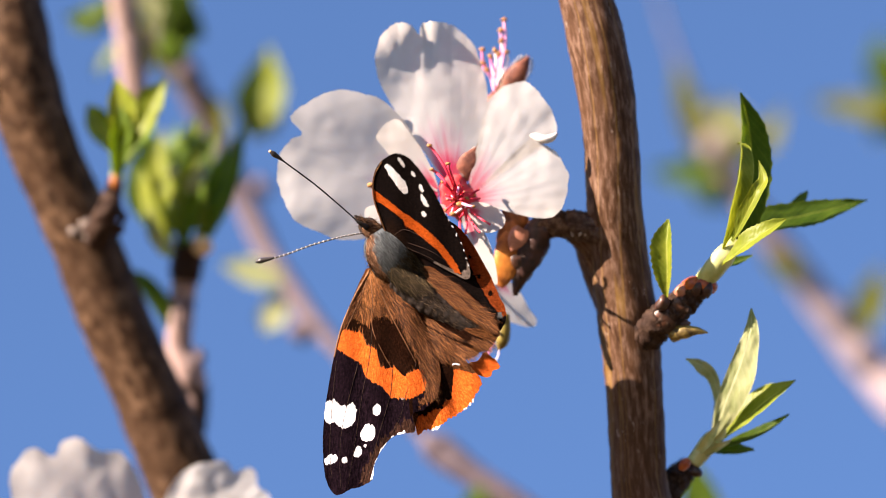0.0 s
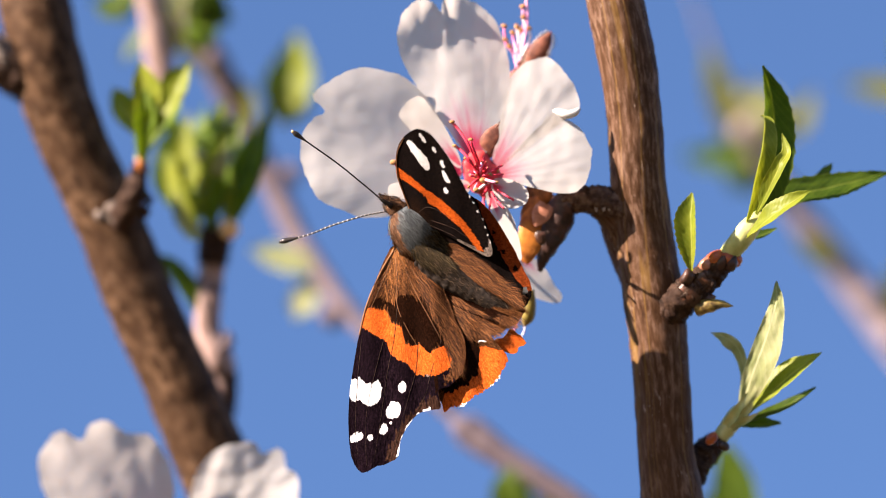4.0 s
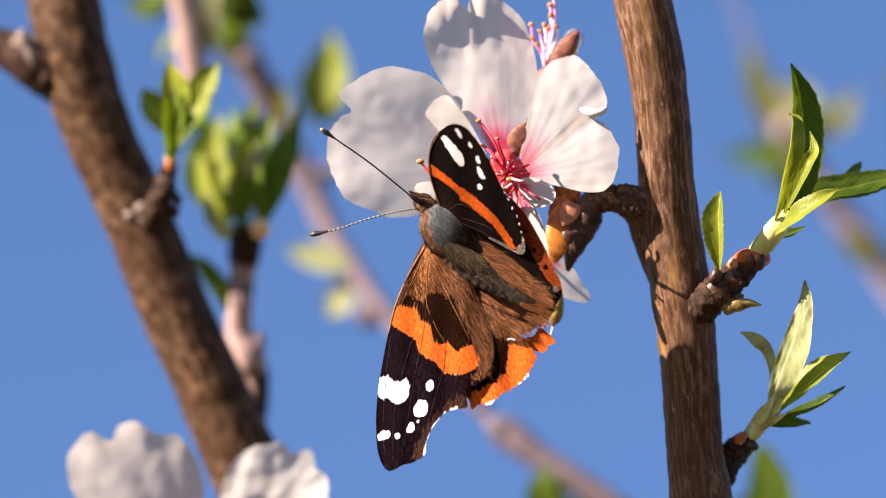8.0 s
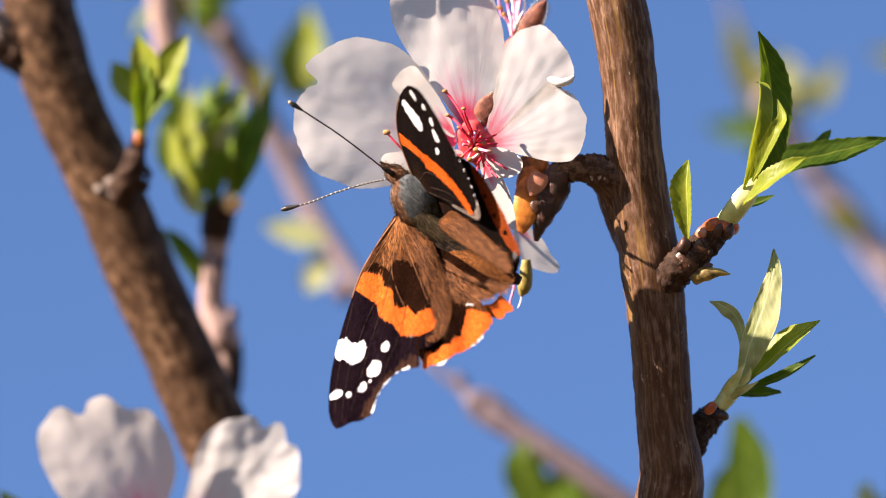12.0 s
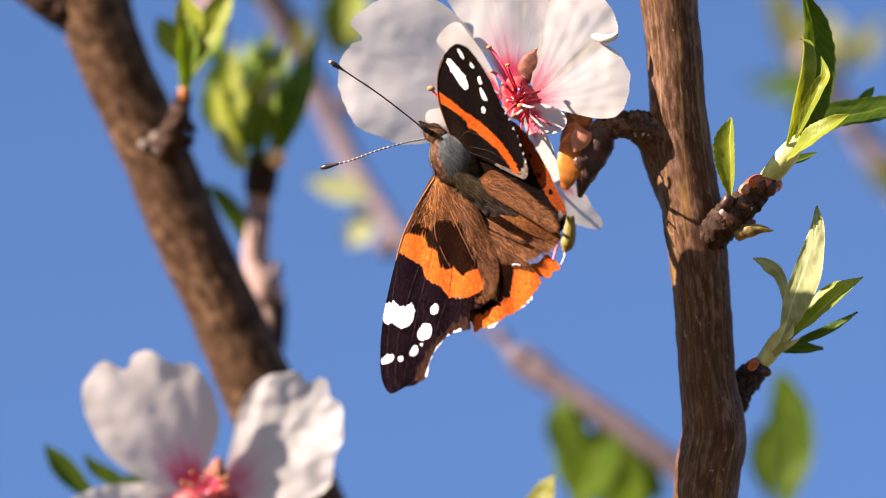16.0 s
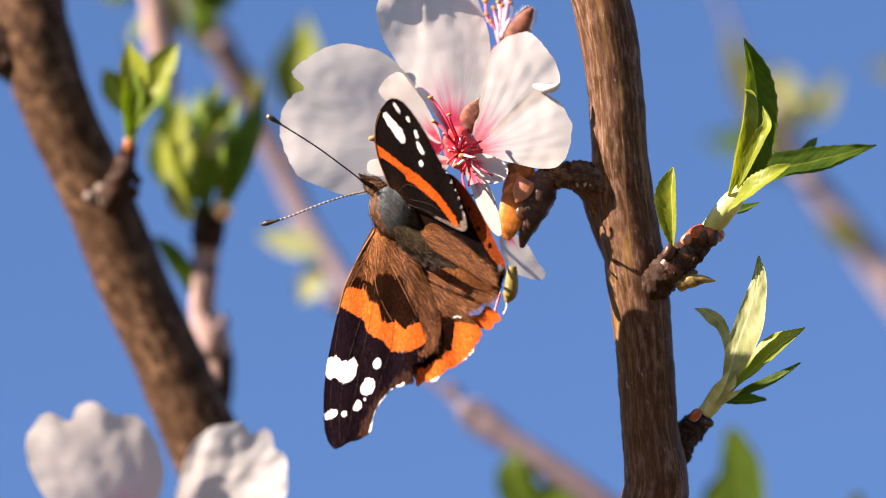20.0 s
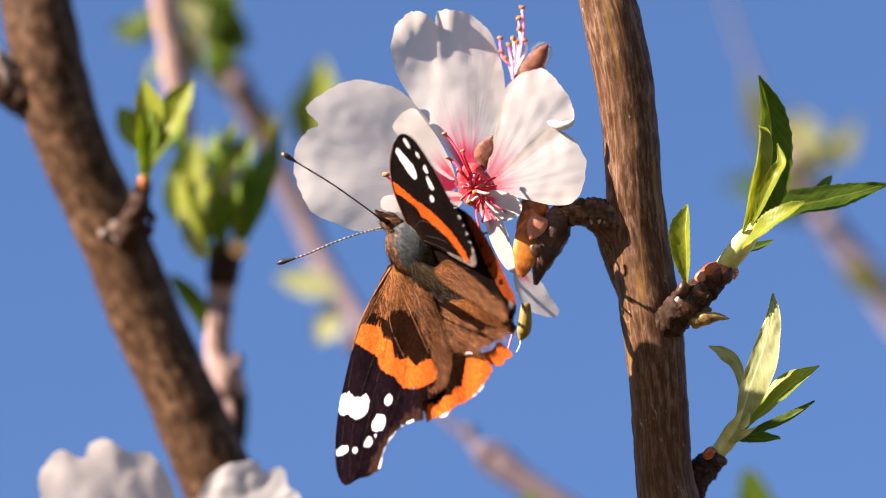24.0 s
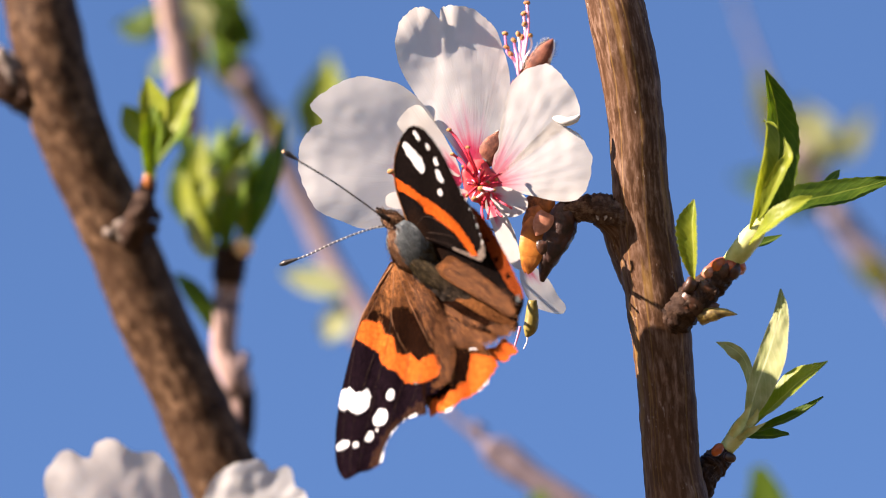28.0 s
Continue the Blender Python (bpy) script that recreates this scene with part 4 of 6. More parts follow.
far_leaves("distant_leafy_shoot", at(1245, 230, -172), "yellow blurred leaves on the far twig", (
    ([(1265, 270, -172), (1235, 230, -172), (1215, 180, -172), (1195, 110, -172)], 24, LEAF_FAR), ([(1270, 300, -172), (1235, 300, -172), (1200, 310, -172), (1150, 300, -172)], 24, LEAF_MID),
    ([(1300, 290, -172), (1272, 250, -172), (1245, 228, -172), (1205, 205, -172)], 50, LEAF_PALE), ([(1295, 300, -172), (1300, 250, -172), (1290, 215, -172), (1270, 170, -172)], 34, LEAF_PALE), ([(1290, 290, -172), (1330, 260, -172), (1360, 240, -172), (1385, 190, -172)], 24, LEAF_FAR), ([(1270, 310, -174), (1250, 330, -174), (1270, 350, -174), (1280, 370, -174)], 30, LEAF)))
far_leaves("distant_leafy_shoot", at(1560, 170, -176), "bright green leaves at a far twig tip", (
    ([(1600, 195, -176), (1550, 195, -176), (1500, 190, -176), (1440, 180, -176)], 26, LEAF_FAR), ([(1600, 190, -176), (1575, 150, -176), (1560, 110, -176), (1555, 60, -176)], 30, LEAF_MID), ([(1620, 220, -176), (1590, 215, -176), (1565, 225, -176), (1545, 250, -176)], 30, LEAF)))
far_leaves("distant_leafy_shoot", at(1400, 470, -172), "yellow green tuft on the far twig", (
    ([(1420, 500, -172), (1400, 480, -172), (1385, 470, -172), (1350, 450, -172)], 26, LEAF_FAR), ([(1530, 590, -172), (1535, 550, -172), (1545, 520, -172), (1555, 470, -172)], 28, LEAF_FAR)))
far_leaves("distant_leafy_shoot", at(1200, 850, -72), "dark green hanging leaf behind the branch", (
    ([(1226, 825, -88), (1240, 900, -88), (1244, 980, -88), (1226, 1070, -88)], 42, LEAF), ([(1215, 905, -89), (1200, 940, -89), (1195, 985, -89), (1205, 1050, -89)], 26, LEAF)))
far_leaves("distant_leafy_shoot", at(1454, 999, -77), "pale opening leaf bud on a distant twig", (
    ([(1452, 1029, -77), (1450, 999, -77), (1452, 974, -77), (1457, 944, -77)], 20, LEAF_PALE), ([(1456, 1029, -78), (1464, 1004, -78), (1468, 984, -78), (1465, 962, -78)], 16, LEAF_PALE)))
far_leaves("distant_leafy_shoot", at(815, 1075, -22), "green leaf rising below the butterfly", (
    ([(795, 1120, -22), (812, 1075, -22), (832, 1035, -22), (850, 1006, -22)], 24, LEAF_FAR), ))
# ---- blossoms ----
def petal(parent, base, outline, depth, seed=0.0, ripple=0.5, material=None, rings=34, n=200):
    """A petal: a thin skin with ripples that grow towards its rim."""
    far = max(math.hypot(x - base[0], y - base[1]) for x, y in outline)

    def d(s, dx, dy):
        s = math.hypot(dx, dy) / far
        v = Vector((dx * 0.016 + seed, dy * 0.016, seed * 0.7))
        return depth(s, dx, dy) + ripple * s * (noise.noise(v) + 0.45 * noise.noise(v * 2.6))
    verts, faces, uvs, _ = fan(base, outline, d, rings, n, 0.013, seed)
    return part("petal", (verts, faces, uvs), material or PETAL, parent)


def stamen(parent, rows, thick, filament, head=7.0, turn=0.0):
    f = part("filament", tube([(*r, thick) for r in rows], 8, 14), filament, parent)
    x, y, w = rows[-1]
    part("anther", ball(x, y, w, head, head * 0.72, head * 0.72, turn, 0.15, 0.6, 6, 10), ANTHER, f)
    return f


blossom = thing("almond_blossom", at(806, 360, 2), "open white almond blossom with crimson centre", "flower", "almond blossoms")
petal(blossom, (778, 345, 3), [(772, 330), (745, 262), (715, 215), (680, 180), (640, 165), (595, 160), (545, 180), (514, 208), (535, 236), (510, 250), (490, 290), (498, 345), (520, 388), (560, 410), (610, 425), (680, 415), (740, 385), (770, 360)],
      lambda s, dx, dy: 0.6 - 0.0072 * dx - 0.0036 * dy - 1.2 * s ** 5 + 0.4 * s * math.sin(dy * 0.03), 1.3, 0.28)
petal(blossom, (775, 335, 4), [(768, 338), (705, 292), (682, 266), (666, 244), (676, 226), (692, 214), (706, 212), (724, 234), (748, 268), (772, 318)],
      lambda s, dx, dy: 3.7 + 0.010 * dx + 0.005 * dy, 3.3, 0.35, None, 20, 90)
petal(blossom, (790, 372, 4), [(784, 362), (720, 358), (668, 363), (649, 367), (645, 378), (650, 389), (690, 396), (760, 391), (786, 384)],
      lambda s, dx, dy: 6.2 + 0.004 * dx + 0.010 * dy, 6.3, 0.4, None, 18, 80)
petal(blossom, (800, 335, 3), [(790, 330), (755, 275), (705, 205), (672, 145), (665, 95), (680, 58), (705, 40), (728, 45), (742, 60), (748, 42), (790, 42), (830, 68), (852, 115), (863, 180), (850, 240), (825, 300), (812, 328)],
      lambda s, dx, dy: 3 - 4.5 * s + 0.8 * s * s + s ** 6 * (3.4 * (1 - 0.8 * min(1.0, max(0.0, (dx + 95) / 60.0))) + 1.9 * math.exp(-((dx + 50) / 15.0) ** 2) + 1.2 * math.exp(-((dx - 40) / 18.0) ** 2)) - 0.006 * max(0, dx - 10) + 0.5 * s * s * math.cos((dx + 30) * 0.05), 2.7, 0.5)
petal(blossom, (822, 355, 3), [(820, 345), (838, 310), (852, 250), (862, 185), (890, 155), (925, 145), (955, 165), (980, 205), (985, 235), (965, 250), (946, 236), (955, 252), (985, 270), (1005, 310), (1000, 355), (980, 383), (940, 385), (890, 370), (845, 362)],
      lambda s, dx, dy: 3.0 + 1.0 * s * s * math.sin((dx - dy) * 0.016 + 0.6) + 0.4 * s + 0.012 * dx + 0.013 * dy + 0.003 * max(0.0, -0.56 * dx - 0.83 * dy) + 0.02 * s * math.sin(44 * math.atan2(dy, dx) + 9 * s), 4.1, 0.5)
petal(blossom, (826, 390, 4), [(822, 378), (846, 396), (866, 430), (876, 465), (880, 503), (862, 494), (840, 455), (828, 420), (818, 395)],
      lambda s, dx, dy: 4 + 2.0 * s + 0.02 * dx, 5.9, 0.4, None, 16, 60)
petal(blossom, (832, 372, 4), [(830, 362), (850, 358), (875, 366), (893, 382), (890, 402), (868, 412), (845, 408), (830, 385)],
      lambda s, dx, dy: 5 + 0.022 * dx + 0.02 * dy, 7.7, 0.4, None, 16, 60)
part("petal_lip", tube([(940, 240, 3.4, 3), (950, 243, 4.0, 7), (964, 247, 4.4, 8), (978, 243, 4.3, 6), (986, 236, 4.0, 2)], 12, 20, 0.1, 1.0), PETAL_LIP, blossom, "rolled white petal edge")
part("flower_cup", ball(812, 352, 2.6, 50, 31, 22, 55, 0.25, 1.4, 24, 32), CORE, blossom, "crimson flower cup")
part("sepal", shell(814, 316, 2.0, 66, 19, -60, 0.30), SEPAL, blossom, "downy reddish brown sepal")
part("sepal", shell(842, 262, -3.0, 76, 11, -72), SEPAL, blossom, "downy reddish brown sepal")
rng = random.Random(5)
stamen(blossom, [(812, 350, 5), (792, 305, 8), (772, 272, 7), (760, 258, 7)], 2.2, FILAMENT_RED, 5)
stamen(blossom, [(812, 345, 5), (803, 320, 8), (795, 300, 9), (793, 290, 9)], 2.2, FILAMENT_RED, 4.5)
stamen(blossom, [(806, 350, 5), (790, 325, 9), (775, 308, 6.5), (764, 300, 6.5)], 2.4, FILAMENT_RED, 4.5)
stamen(blossom, [(806, 352, 6), (796, 335, 6.5), (788, 327, 7), (784, 322, 7)], 2.4, FILAMENT_RED, 4.5)
stamen(blossom, [(815, 385, 6), (822, 375, 7), (818, 366, 7.5), (814, 362, 7.5)], 2.4, FILAMENT_RED, 7)
stamen(blossom, [(825, 365, 7), (816, 370, 7.5), (808, 376, 7.5), (802, 379, 7.5)], 2.2, FILAMENT_WHITE, 6)
stamen(blossom, [(690, 365, 6), (675, 350, 6.5), (664, 338, 6.5), (656, 328, 6.5)], 2.0, FILAMENT_RED, 7)
stamen(blossom, [(815, 360, 7), (825, 363, 9), (832, 365, 10), (838, 366, 10)], 2.4, FILAMENT, 4)
for k in range(24):
    a = rng.uniform(0, 6.28)
    r = rng.uniform(14, 46)
    x, y = 808 + math.cos(a) * r, 352 + math.sin(a) * r * 0.85
    if x < 788 and y > 300:
        x = 788 + rng.uniform(0, 30)
    stamen(blossom, [(808, 355, 3), (808 + (x - 808) * 0.5, 355 + (y - 355) * 0.5, 6 + rng.random() * 1.5), (x, y, 6 + 2 * rng.random())], rng.uniform(1.5, 2.3), FILAMENT_RED if k % 7 else FILAMENT, rng.uniform(3.4, 4.6) if k % 5 == 0 else 1.8, rng.uniform(0, 180))
for rows in ([(822, 375, 5), (826, 395, 6), (824, 415, 7)], [(826, 380, 5), (840, 400, 7), (850, 412, 8)], [(836, 375, 5), (852, 388, 8), (868, 398, 8)], [(815, 385, 5), (814, 402, 7), (820, 425, 8)]):
    part("filament", tube([(*r, 2.0) for r in rows], 8, 12), FILAMENT_RED, blossom)

side_blossom = thing("almond_blossom", at(868, 240, -5), "fading almond blossom turned away with long pink stamens", "flower", "almond blossoms")
part("calyx", tube([(850, 260, -4, 14), (860, 215, -5, 15), (872, 180, -6, 13), (880, 165, -6, 8)], 14, 20, 0.1, 1.5), SEPAL, side_blossom, "reddish brown calyx")
part("sepal", shell(882, 180, -5, 98, 21, -56, 0.7, 20, 12), SEPAL, side_blossom, "downy reddish brown sepal")
for k, (x, y, c) in enumerate(((853, 88, FILAMENT), (855, 112, FILAMENT), (862, 124, FILAMENT), (876, 90, FILAMENT_WHITE), (882, 95, FILAMENT), (887, 72, FILAMENT_WHITE), (886, 54, FILAMENT), (892, 35, FILAMENT), (896, 92, FILAMENT_WHITE), (868, 100, FILAMENT))):
    stamen(side_blossom, [(876, 172, -5), (874 + (x - 874) * 0.35 + 3, 140, -5 + 0.2 * k), (x + 2, y + (140 - y) * 0.4, -4), (x, y, -4)], 2.3, c, 6.0, 25 * k)

hanging = thing("almond_blossom", at(905, 500, 0), "shaded hanging white petal with an olive bud", "flower", "almond blossoms")
petal(hanging, (880, 492, 0), [(876, 486), (900, 498), (922, 520), (936, 546), (950, 566), (942, 579), (915, 574), (890, 560), (872, 520)], lambda s, dx, dy: -2.2 - 0.012 * dy + 0.004 * dx, 9.1, 0.4, None, 18, 70)
part("young_fruit", tube([(893, 555, -1, 8), (892, 585, -1, 12), (888, 605, -1, 12), (882, 619, -1, 3)], 14, 18, 0.06, 2), OLIVE, hanging, "olive green young fruit")
part("style", tube([(884, 612, -1, 1.6), (882, 628, -1, 1.2), (876, 640, -1, 1)], 8, 10), FILAMENT_WHITE, hanging)
part("filament", tube([(872, 600, 0, 2.5), (868, 615, 0, 2.2), (860, 640, 0, 1.5)], 8, 10), FILAMENT, hanging)

bud_group = thing("flower_bud", at(905, 410, 4), "orange brown bud scales at the blossom spur", "bud")
part("bud_body", tube([(972, 394, 4.5, 18), (952, 416, 5, 28), (934, 456, 5, 27), (920, 494, 5, 15), (912, 524, 5, 4)], 22, 40, 0.16, 1.2, 4), SCALE_MAROON, bud_group, "dark maroon bud")
for q, m in (((936, 380, 3.5, 60, 23, 168), SCALE_MOTTLED), ((916, 398, 4.2, 48, 18, 140), SCALE_MOTTLED), ((914, 414, 5.6, 100, 27, 108), SCALE_ORANGE), ((898, 450, 5.8, 62, 20, 98), SCALE_ORANGE),
             ((962, 394, 6.2, 60, 20, 118), SCALE_MAROON), ((950, 430, 6.4, 66, 18, 112), SCALE_MAROON), ((926, 404, 6.9, 46, 17, 118), SCALE_PALE), ((918, 452, 6.6, 26, 12, 100), SCALE_BROWN), ((976, 388, 5.2, 40, 15, 165), SCALE_BROWN)):
    part("bud_scale", shell(*q, 0.24), m, bud_group)

bud_group.location = bud_group.location - BACK * 0.005

low_blossom = thing("almond_blossom", at(225, 1030, -30), "white almond blossom with wavy petals beside the leaning branch", "flower", "almond blossoms")
petal(low_blossom, (215, 1025, -30), [(195, 1018), (136, 1010), (66, 965), (30, 905), (18, 850), (36, 808), (60, 794), (96, 808), (111, 783), (141, 776), (176, 800), (216, 803), (248, 850), (258, 908), (240, 968), (222, 1015)],
      lambda s, dx, dy: -30 + 3 * s + 5 * s * s + 0.28 * s ** 3 * math.sin(18 * math.atan2(dy, dx)), 11.3, 0.35)
petal(low_blossom, (255, 1035, -30), [(248, 1020), (270, 990), (284, 955), (291, 888), (316, 843), (356, 820), (400, 818), (416, 836), (446, 828), (456, 863), (476, 876), (476, 938), (461, 968), (451, 1018), (406, 1048), (340, 1060), (285, 1050)],
      lambda s, dx, dy: -30 - 2 * s + 7 * s * s + 0.008 * dx + 0.3 * s * math.sin(11 * math.atan2(dy, dx)), 13.9, 1.2)
petal(low_blossom, (215, 1040, -29), [(210, 1030), (150, 1012), (100, 1008), (40, 1015), (-10, 1040), (-30, 1090), (40, 1130), (120, 1120), (190, 1080)], lambda s, dx, dy: -29 + 6 * s, 15.1, 1.0)
petal(low_blossom, (240, 1050, -29), [(230, 1045), (200, 1090), (190, 1150), (240, 1190), (310, 1180), (350, 1130), (320, 1080), (265, 1050)], lambda s, dx, dy: -29 + 7 * s, 16.7, 1.0)
part("flower_cup", ball(228, 1042, -28, 60, 26, 26, 0, 0.2, 2), CORE_DARK, low_blossom, "dark crimson flower cup")
part("sepal", ball(253, 998, -26, 34, 16, 12, 95, 0.12, 1.5), SEPAL, low_blossom, "reddish brown sepal")
for k in range(16):
    a = rng.uniform(-2.9, -0.2)
    r = rng.uniform(18, 52)
    x, y = 225 + math.cos(a) * r * 1.2, 1030 + math.sin(a) * r
    stamen(low_blossom, [(226, 1036, -27), ((x + 226) / 2, (y + 1032) / 2, -24), (x, y, -22 + rng.random() * 2)], 2.0, FILAMENT_RED if k % 3 else FILAMENT, 4.0, rng.uniform(0, 180))
leaf(low_blossom, [(40, 1040, -34), (0, 1005, -34), (-30, 970, -34), (-54, 938, -34)], [4, 18, 20, 3], [4, 18, 18, 3], LEAF, face=(0.2, 0.3, 1), cup=0.4, seed=61)
leaf(low_blossom, [(100, 1020, -35), (65, 1000, -35), (35, 980, -35), (14, 955, -35)], [4, 14, 14, 2], [4, 14, 12, 2], LEAF, face=(0.2, 0.3, 1), cup=0.4, seed=62)
leaf(low_blossom, [(150, 1040, -33), (120, 1020, -33), (95, 1005, -33), (75, 1000, -33)], [4, 12, 12, 2], [4, 12, 12, 2], LEAF, face=(0.2, 0.3, 1), cup=0.4, seed=63)
# ---- butterfly ----
butterfly = thing("butterfly", at(690, 450, 16), "dark butterfly with orange bands and white spots clinging to a blossom", "butterfly")


def inside(p, poly):
    x, y = p
    hit = False
    for (x0, y0), (x1, y1) in zip(poly, poly[1:] + poly[:1]):
        if (y0 > y) != (y1 > y) and x < (x1 - x0) * (y - y0) / (y1 - y0) + x0:
            hit = not hit
    return hit


def spot(x, y, rx, ry, turn=0.0, n=14):
    c, s = math.cos(radians(turn)), math.sin(radians(turn))
    return [(x + math.cos(a) * rx * c - math.sin(a) * ry * s, y + math.cos(a) * rx * s + math.sin(a) * ry * c) for a in (2 * math.pi * k / n for k in range(n))]


def wing(name, base, outline, depth, ground, marks, label, rings=110, n=300, ragged=0.006, pivot=None, parent=None):
    """A wing skin whose marks (name, outline, material) are cut out of it as pieces of their own."""
    verts, faces, uvs, flat = fan(base, outline, depth, rings, n, ragged, base[0])
    groups = {k: [] for k in range(-1, len(marks))}
    boxes = [(min(p[0] for p in m[1]) - 4, max(p[0] for p in m[1]) + 4, min(p[1] for p in m[1]) - 4, max(p[1] for p in m[1]) + 4) for m in marks]
    for f in faces:
        c = sum((flat[i] for i in f), np.zeros(2)) / len(f)
        ray = c - np.array(base[:2], float)
        far = math.hypot(ray[0], ray[1]) + 1e-6
        comb_k = noise.noise(Vector((math.atan2(ray[1], ray[0]) * 70.0, far * 0.012, 3.0)))
        wave_k = noise.noise(Vector((c[0] * 0.09, c[1] * 0.09, 9.0)))
        j = c + ray / far * (3.4 * comb_k + 2.2 * wave_k)
        soft = c + ray / far * (16.0 * comb_k + 9.0 * wave_k)
        sharp, hit = j, -1
        for k, m in enumerate(marks):
            b = boxes[k]
            j = soft if m[0] in ("dark_patch", "brown_lobe", "rusty_margin") else sharp
            if b[0] < j[0] < b[1] and b[2] < j[1] < b[3] and inside(j, m[1]):
                hit = k
                break
        groups[hit].append(f)

    def cut(fs):
        used = sorted({i for f in fs for i in f})
        new_i = {i: k for k, i in enumerate(used)}
        return [verts[i] for i in used], [tuple(new_i[i] for i in f) for f in fs], [uvs[i] for i in used]
    w = part(name, cut(groups[-1]), ground, parent or butterfly, label, pivot)
    for k, m in enumerate(marks):
        if groups[k]:
            part(m[0], cut(groups[k]), m[2], w, m[3] if len(m) > 3 else "", pivot)
    return w


HINGE_A = at(660, 480, 15)
HINGE_B = at(690, 425, 17)


def rise_a(s, dx, dy):
    return 14.5 + 0.017 * dy + 0.022 * dx + 0.8 * math.sin(2.6 * min(1.0, math.hypot(dx, dy) / 400.0)) + 0.18 * math.sin(dx * 0.11) - 1.2 * min(1.0, max(0.0, (0.9 * dx - 0.35 * dy - 8) / 45.0)) ** 2


fore_a = wing("forewing", (652, 478), [(655, 474), (640, 490), (620, 535), (602, 580), (590, 630), (579, 690), (571, 750), (570, 810), (576, 855), (594, 880), (625, 868), (656, 855), (662, 825), (675, 798), (692, 778), (712, 770), (734, 766),
    (731, 735), (750, 728), (770, 705), (780, 675), (776, 640), (762, 610), (750, 575), (730, 532), (702, 490)], rise_a, WING_FORE, [
    ("orange_band", [(590, 600), (608, 584), (637, 590), (647, 612), (665, 620), (672, 652), (700, 653), (714, 668), (738, 655), (750, 657), (757, 672), (751, 692), (738, 704), (722, 708), (692, 706), (678, 690), (645, 668), (638, 645), (612, 630), (590, 616)], WING_ORANGE, "bright orange wing band"),
    ("white_bar", [(566, 716), (590, 710), (600, 720), (614, 721), (622, 716), (630, 726), (628, 745), (620, 757), (604, 761), (590, 750), (580, 752), (566, 740)], WING_WHITE, "white wing bar"),
    ("white_spot", spot(666, 728, 7.5, 10), WING_WHITE), ("white_spot", spot(650, 770, 13, 16, 20), WING_WHITE), ("white_spot", spot(632, 804, 7, 10, 30), WING_WHITE), ("white_spot", spot(608, 818, 5, 5), WING_WHITE), ("white_spot", spot(584, 816, 13, 8, -25), WING_WHITE),
    ("pale_fleck", spot(698, 699, 5, 7, 40), WING_WHITE), ("pale_fleck", spot(645, 792, 2.5, 2.5), WING_WHITE), ("pale_fleck", spot(712, 708, 4, 3), WING_GREY),
    ("dark_patch", [(606, 584), (616, 568), (634, 566), (652, 578), (662, 560), (700, 566), (722, 586), (738, 612), (742, 655), (714, 667), (700, 652), (673, 650), (666, 619), (648, 611), (638, 589)], WING_PATCH, "dark brown wing patch"),
    ("white_fringe", [(655, 852), (661, 826), (674, 797), (692, 777), (708, 769), (716, 764), (722, 790), (700, 800), (690, 830), (670, 862)], WING_WHITE, "white scalloped fringe"),
    ("rusty_margin", [(652, 862), (634, 866), (640, 838), (652, 816), (668, 786), (690, 764), (714, 750), (740, 748), (740, 770), (690, 800), (664, 850)], WING_EDGE, "rusty flecked wing edge"),
    ("brown_lobe", [(690, 480), (740, 520), (780, 570), (800, 620), (790, 690), (768, 715), (738, 724), (751, 692), (757, 672), (750, 657), (738, 655), (738, 612), (722, 586), (700, 566), (680, 520)], WING_BROWN, "brown hairy wing lobe"),
    ("dark_notch", [(723, 705), (729, 705), (731, 738), (725, 740)], WING_PATCH, "black notch in the wing edge"),
    ("wing_tip", [(550, 616), (590, 617), (612, 631), (638, 646), (645, 669), (678, 691), (692, 707), (722, 709), (738, 705), (751, 693), (790, 692), (765, 740), (740, 780), (670, 880), (590, 900), (540, 840)], WING_TIP, "purple black wing tip"),
    ], "forewing with orange band and white spots spread in the sun", 180, 540, pivot=HINGE_A)


def vein(line, thick, material, skin, origin, parent, pivot):
    rows = [(x, y, skin(0.5, x - origin[0], y - origin[1]) + 0.03, thick * (1 - 0.45 * k / (len(line) - 1))) for k, (x, y) in enumerate(line)]
    return part("vein", tube(rows, 6, 30), material, parent, "", pivot)


for line in ([(652, 482), (640, 520), (622, 560), (608, 592)], [(654, 482), (658, 530), (658, 582), (676, 625), (694, 656)], [(660, 484), (676, 525), (694, 565), (718, 610), (736, 645)], [(668, 488), (690, 525), (712, 552)]):
    vein(line, 0.62, VEIN, rise_a, (652, 478), fore_a, HINGE_A)
for line in ([(658, 582), (652, 640), (640, 700), (628, 780), (615, 860)], [(634, 640), (618, 700), (604, 760), (600, 820), (602, 868)], [(694, 656), (690, 700), (676, 750), (660, 805), (648, 850)],
             [(736, 645), (718, 700), (708, 740), (692, 772)], [(594, 640), (586, 720), (582, 800), (586, 850)]):
    vein(line, 0.5, VEIN_DARK, rise_a, (652, 478), fore_a, HINGE_A)


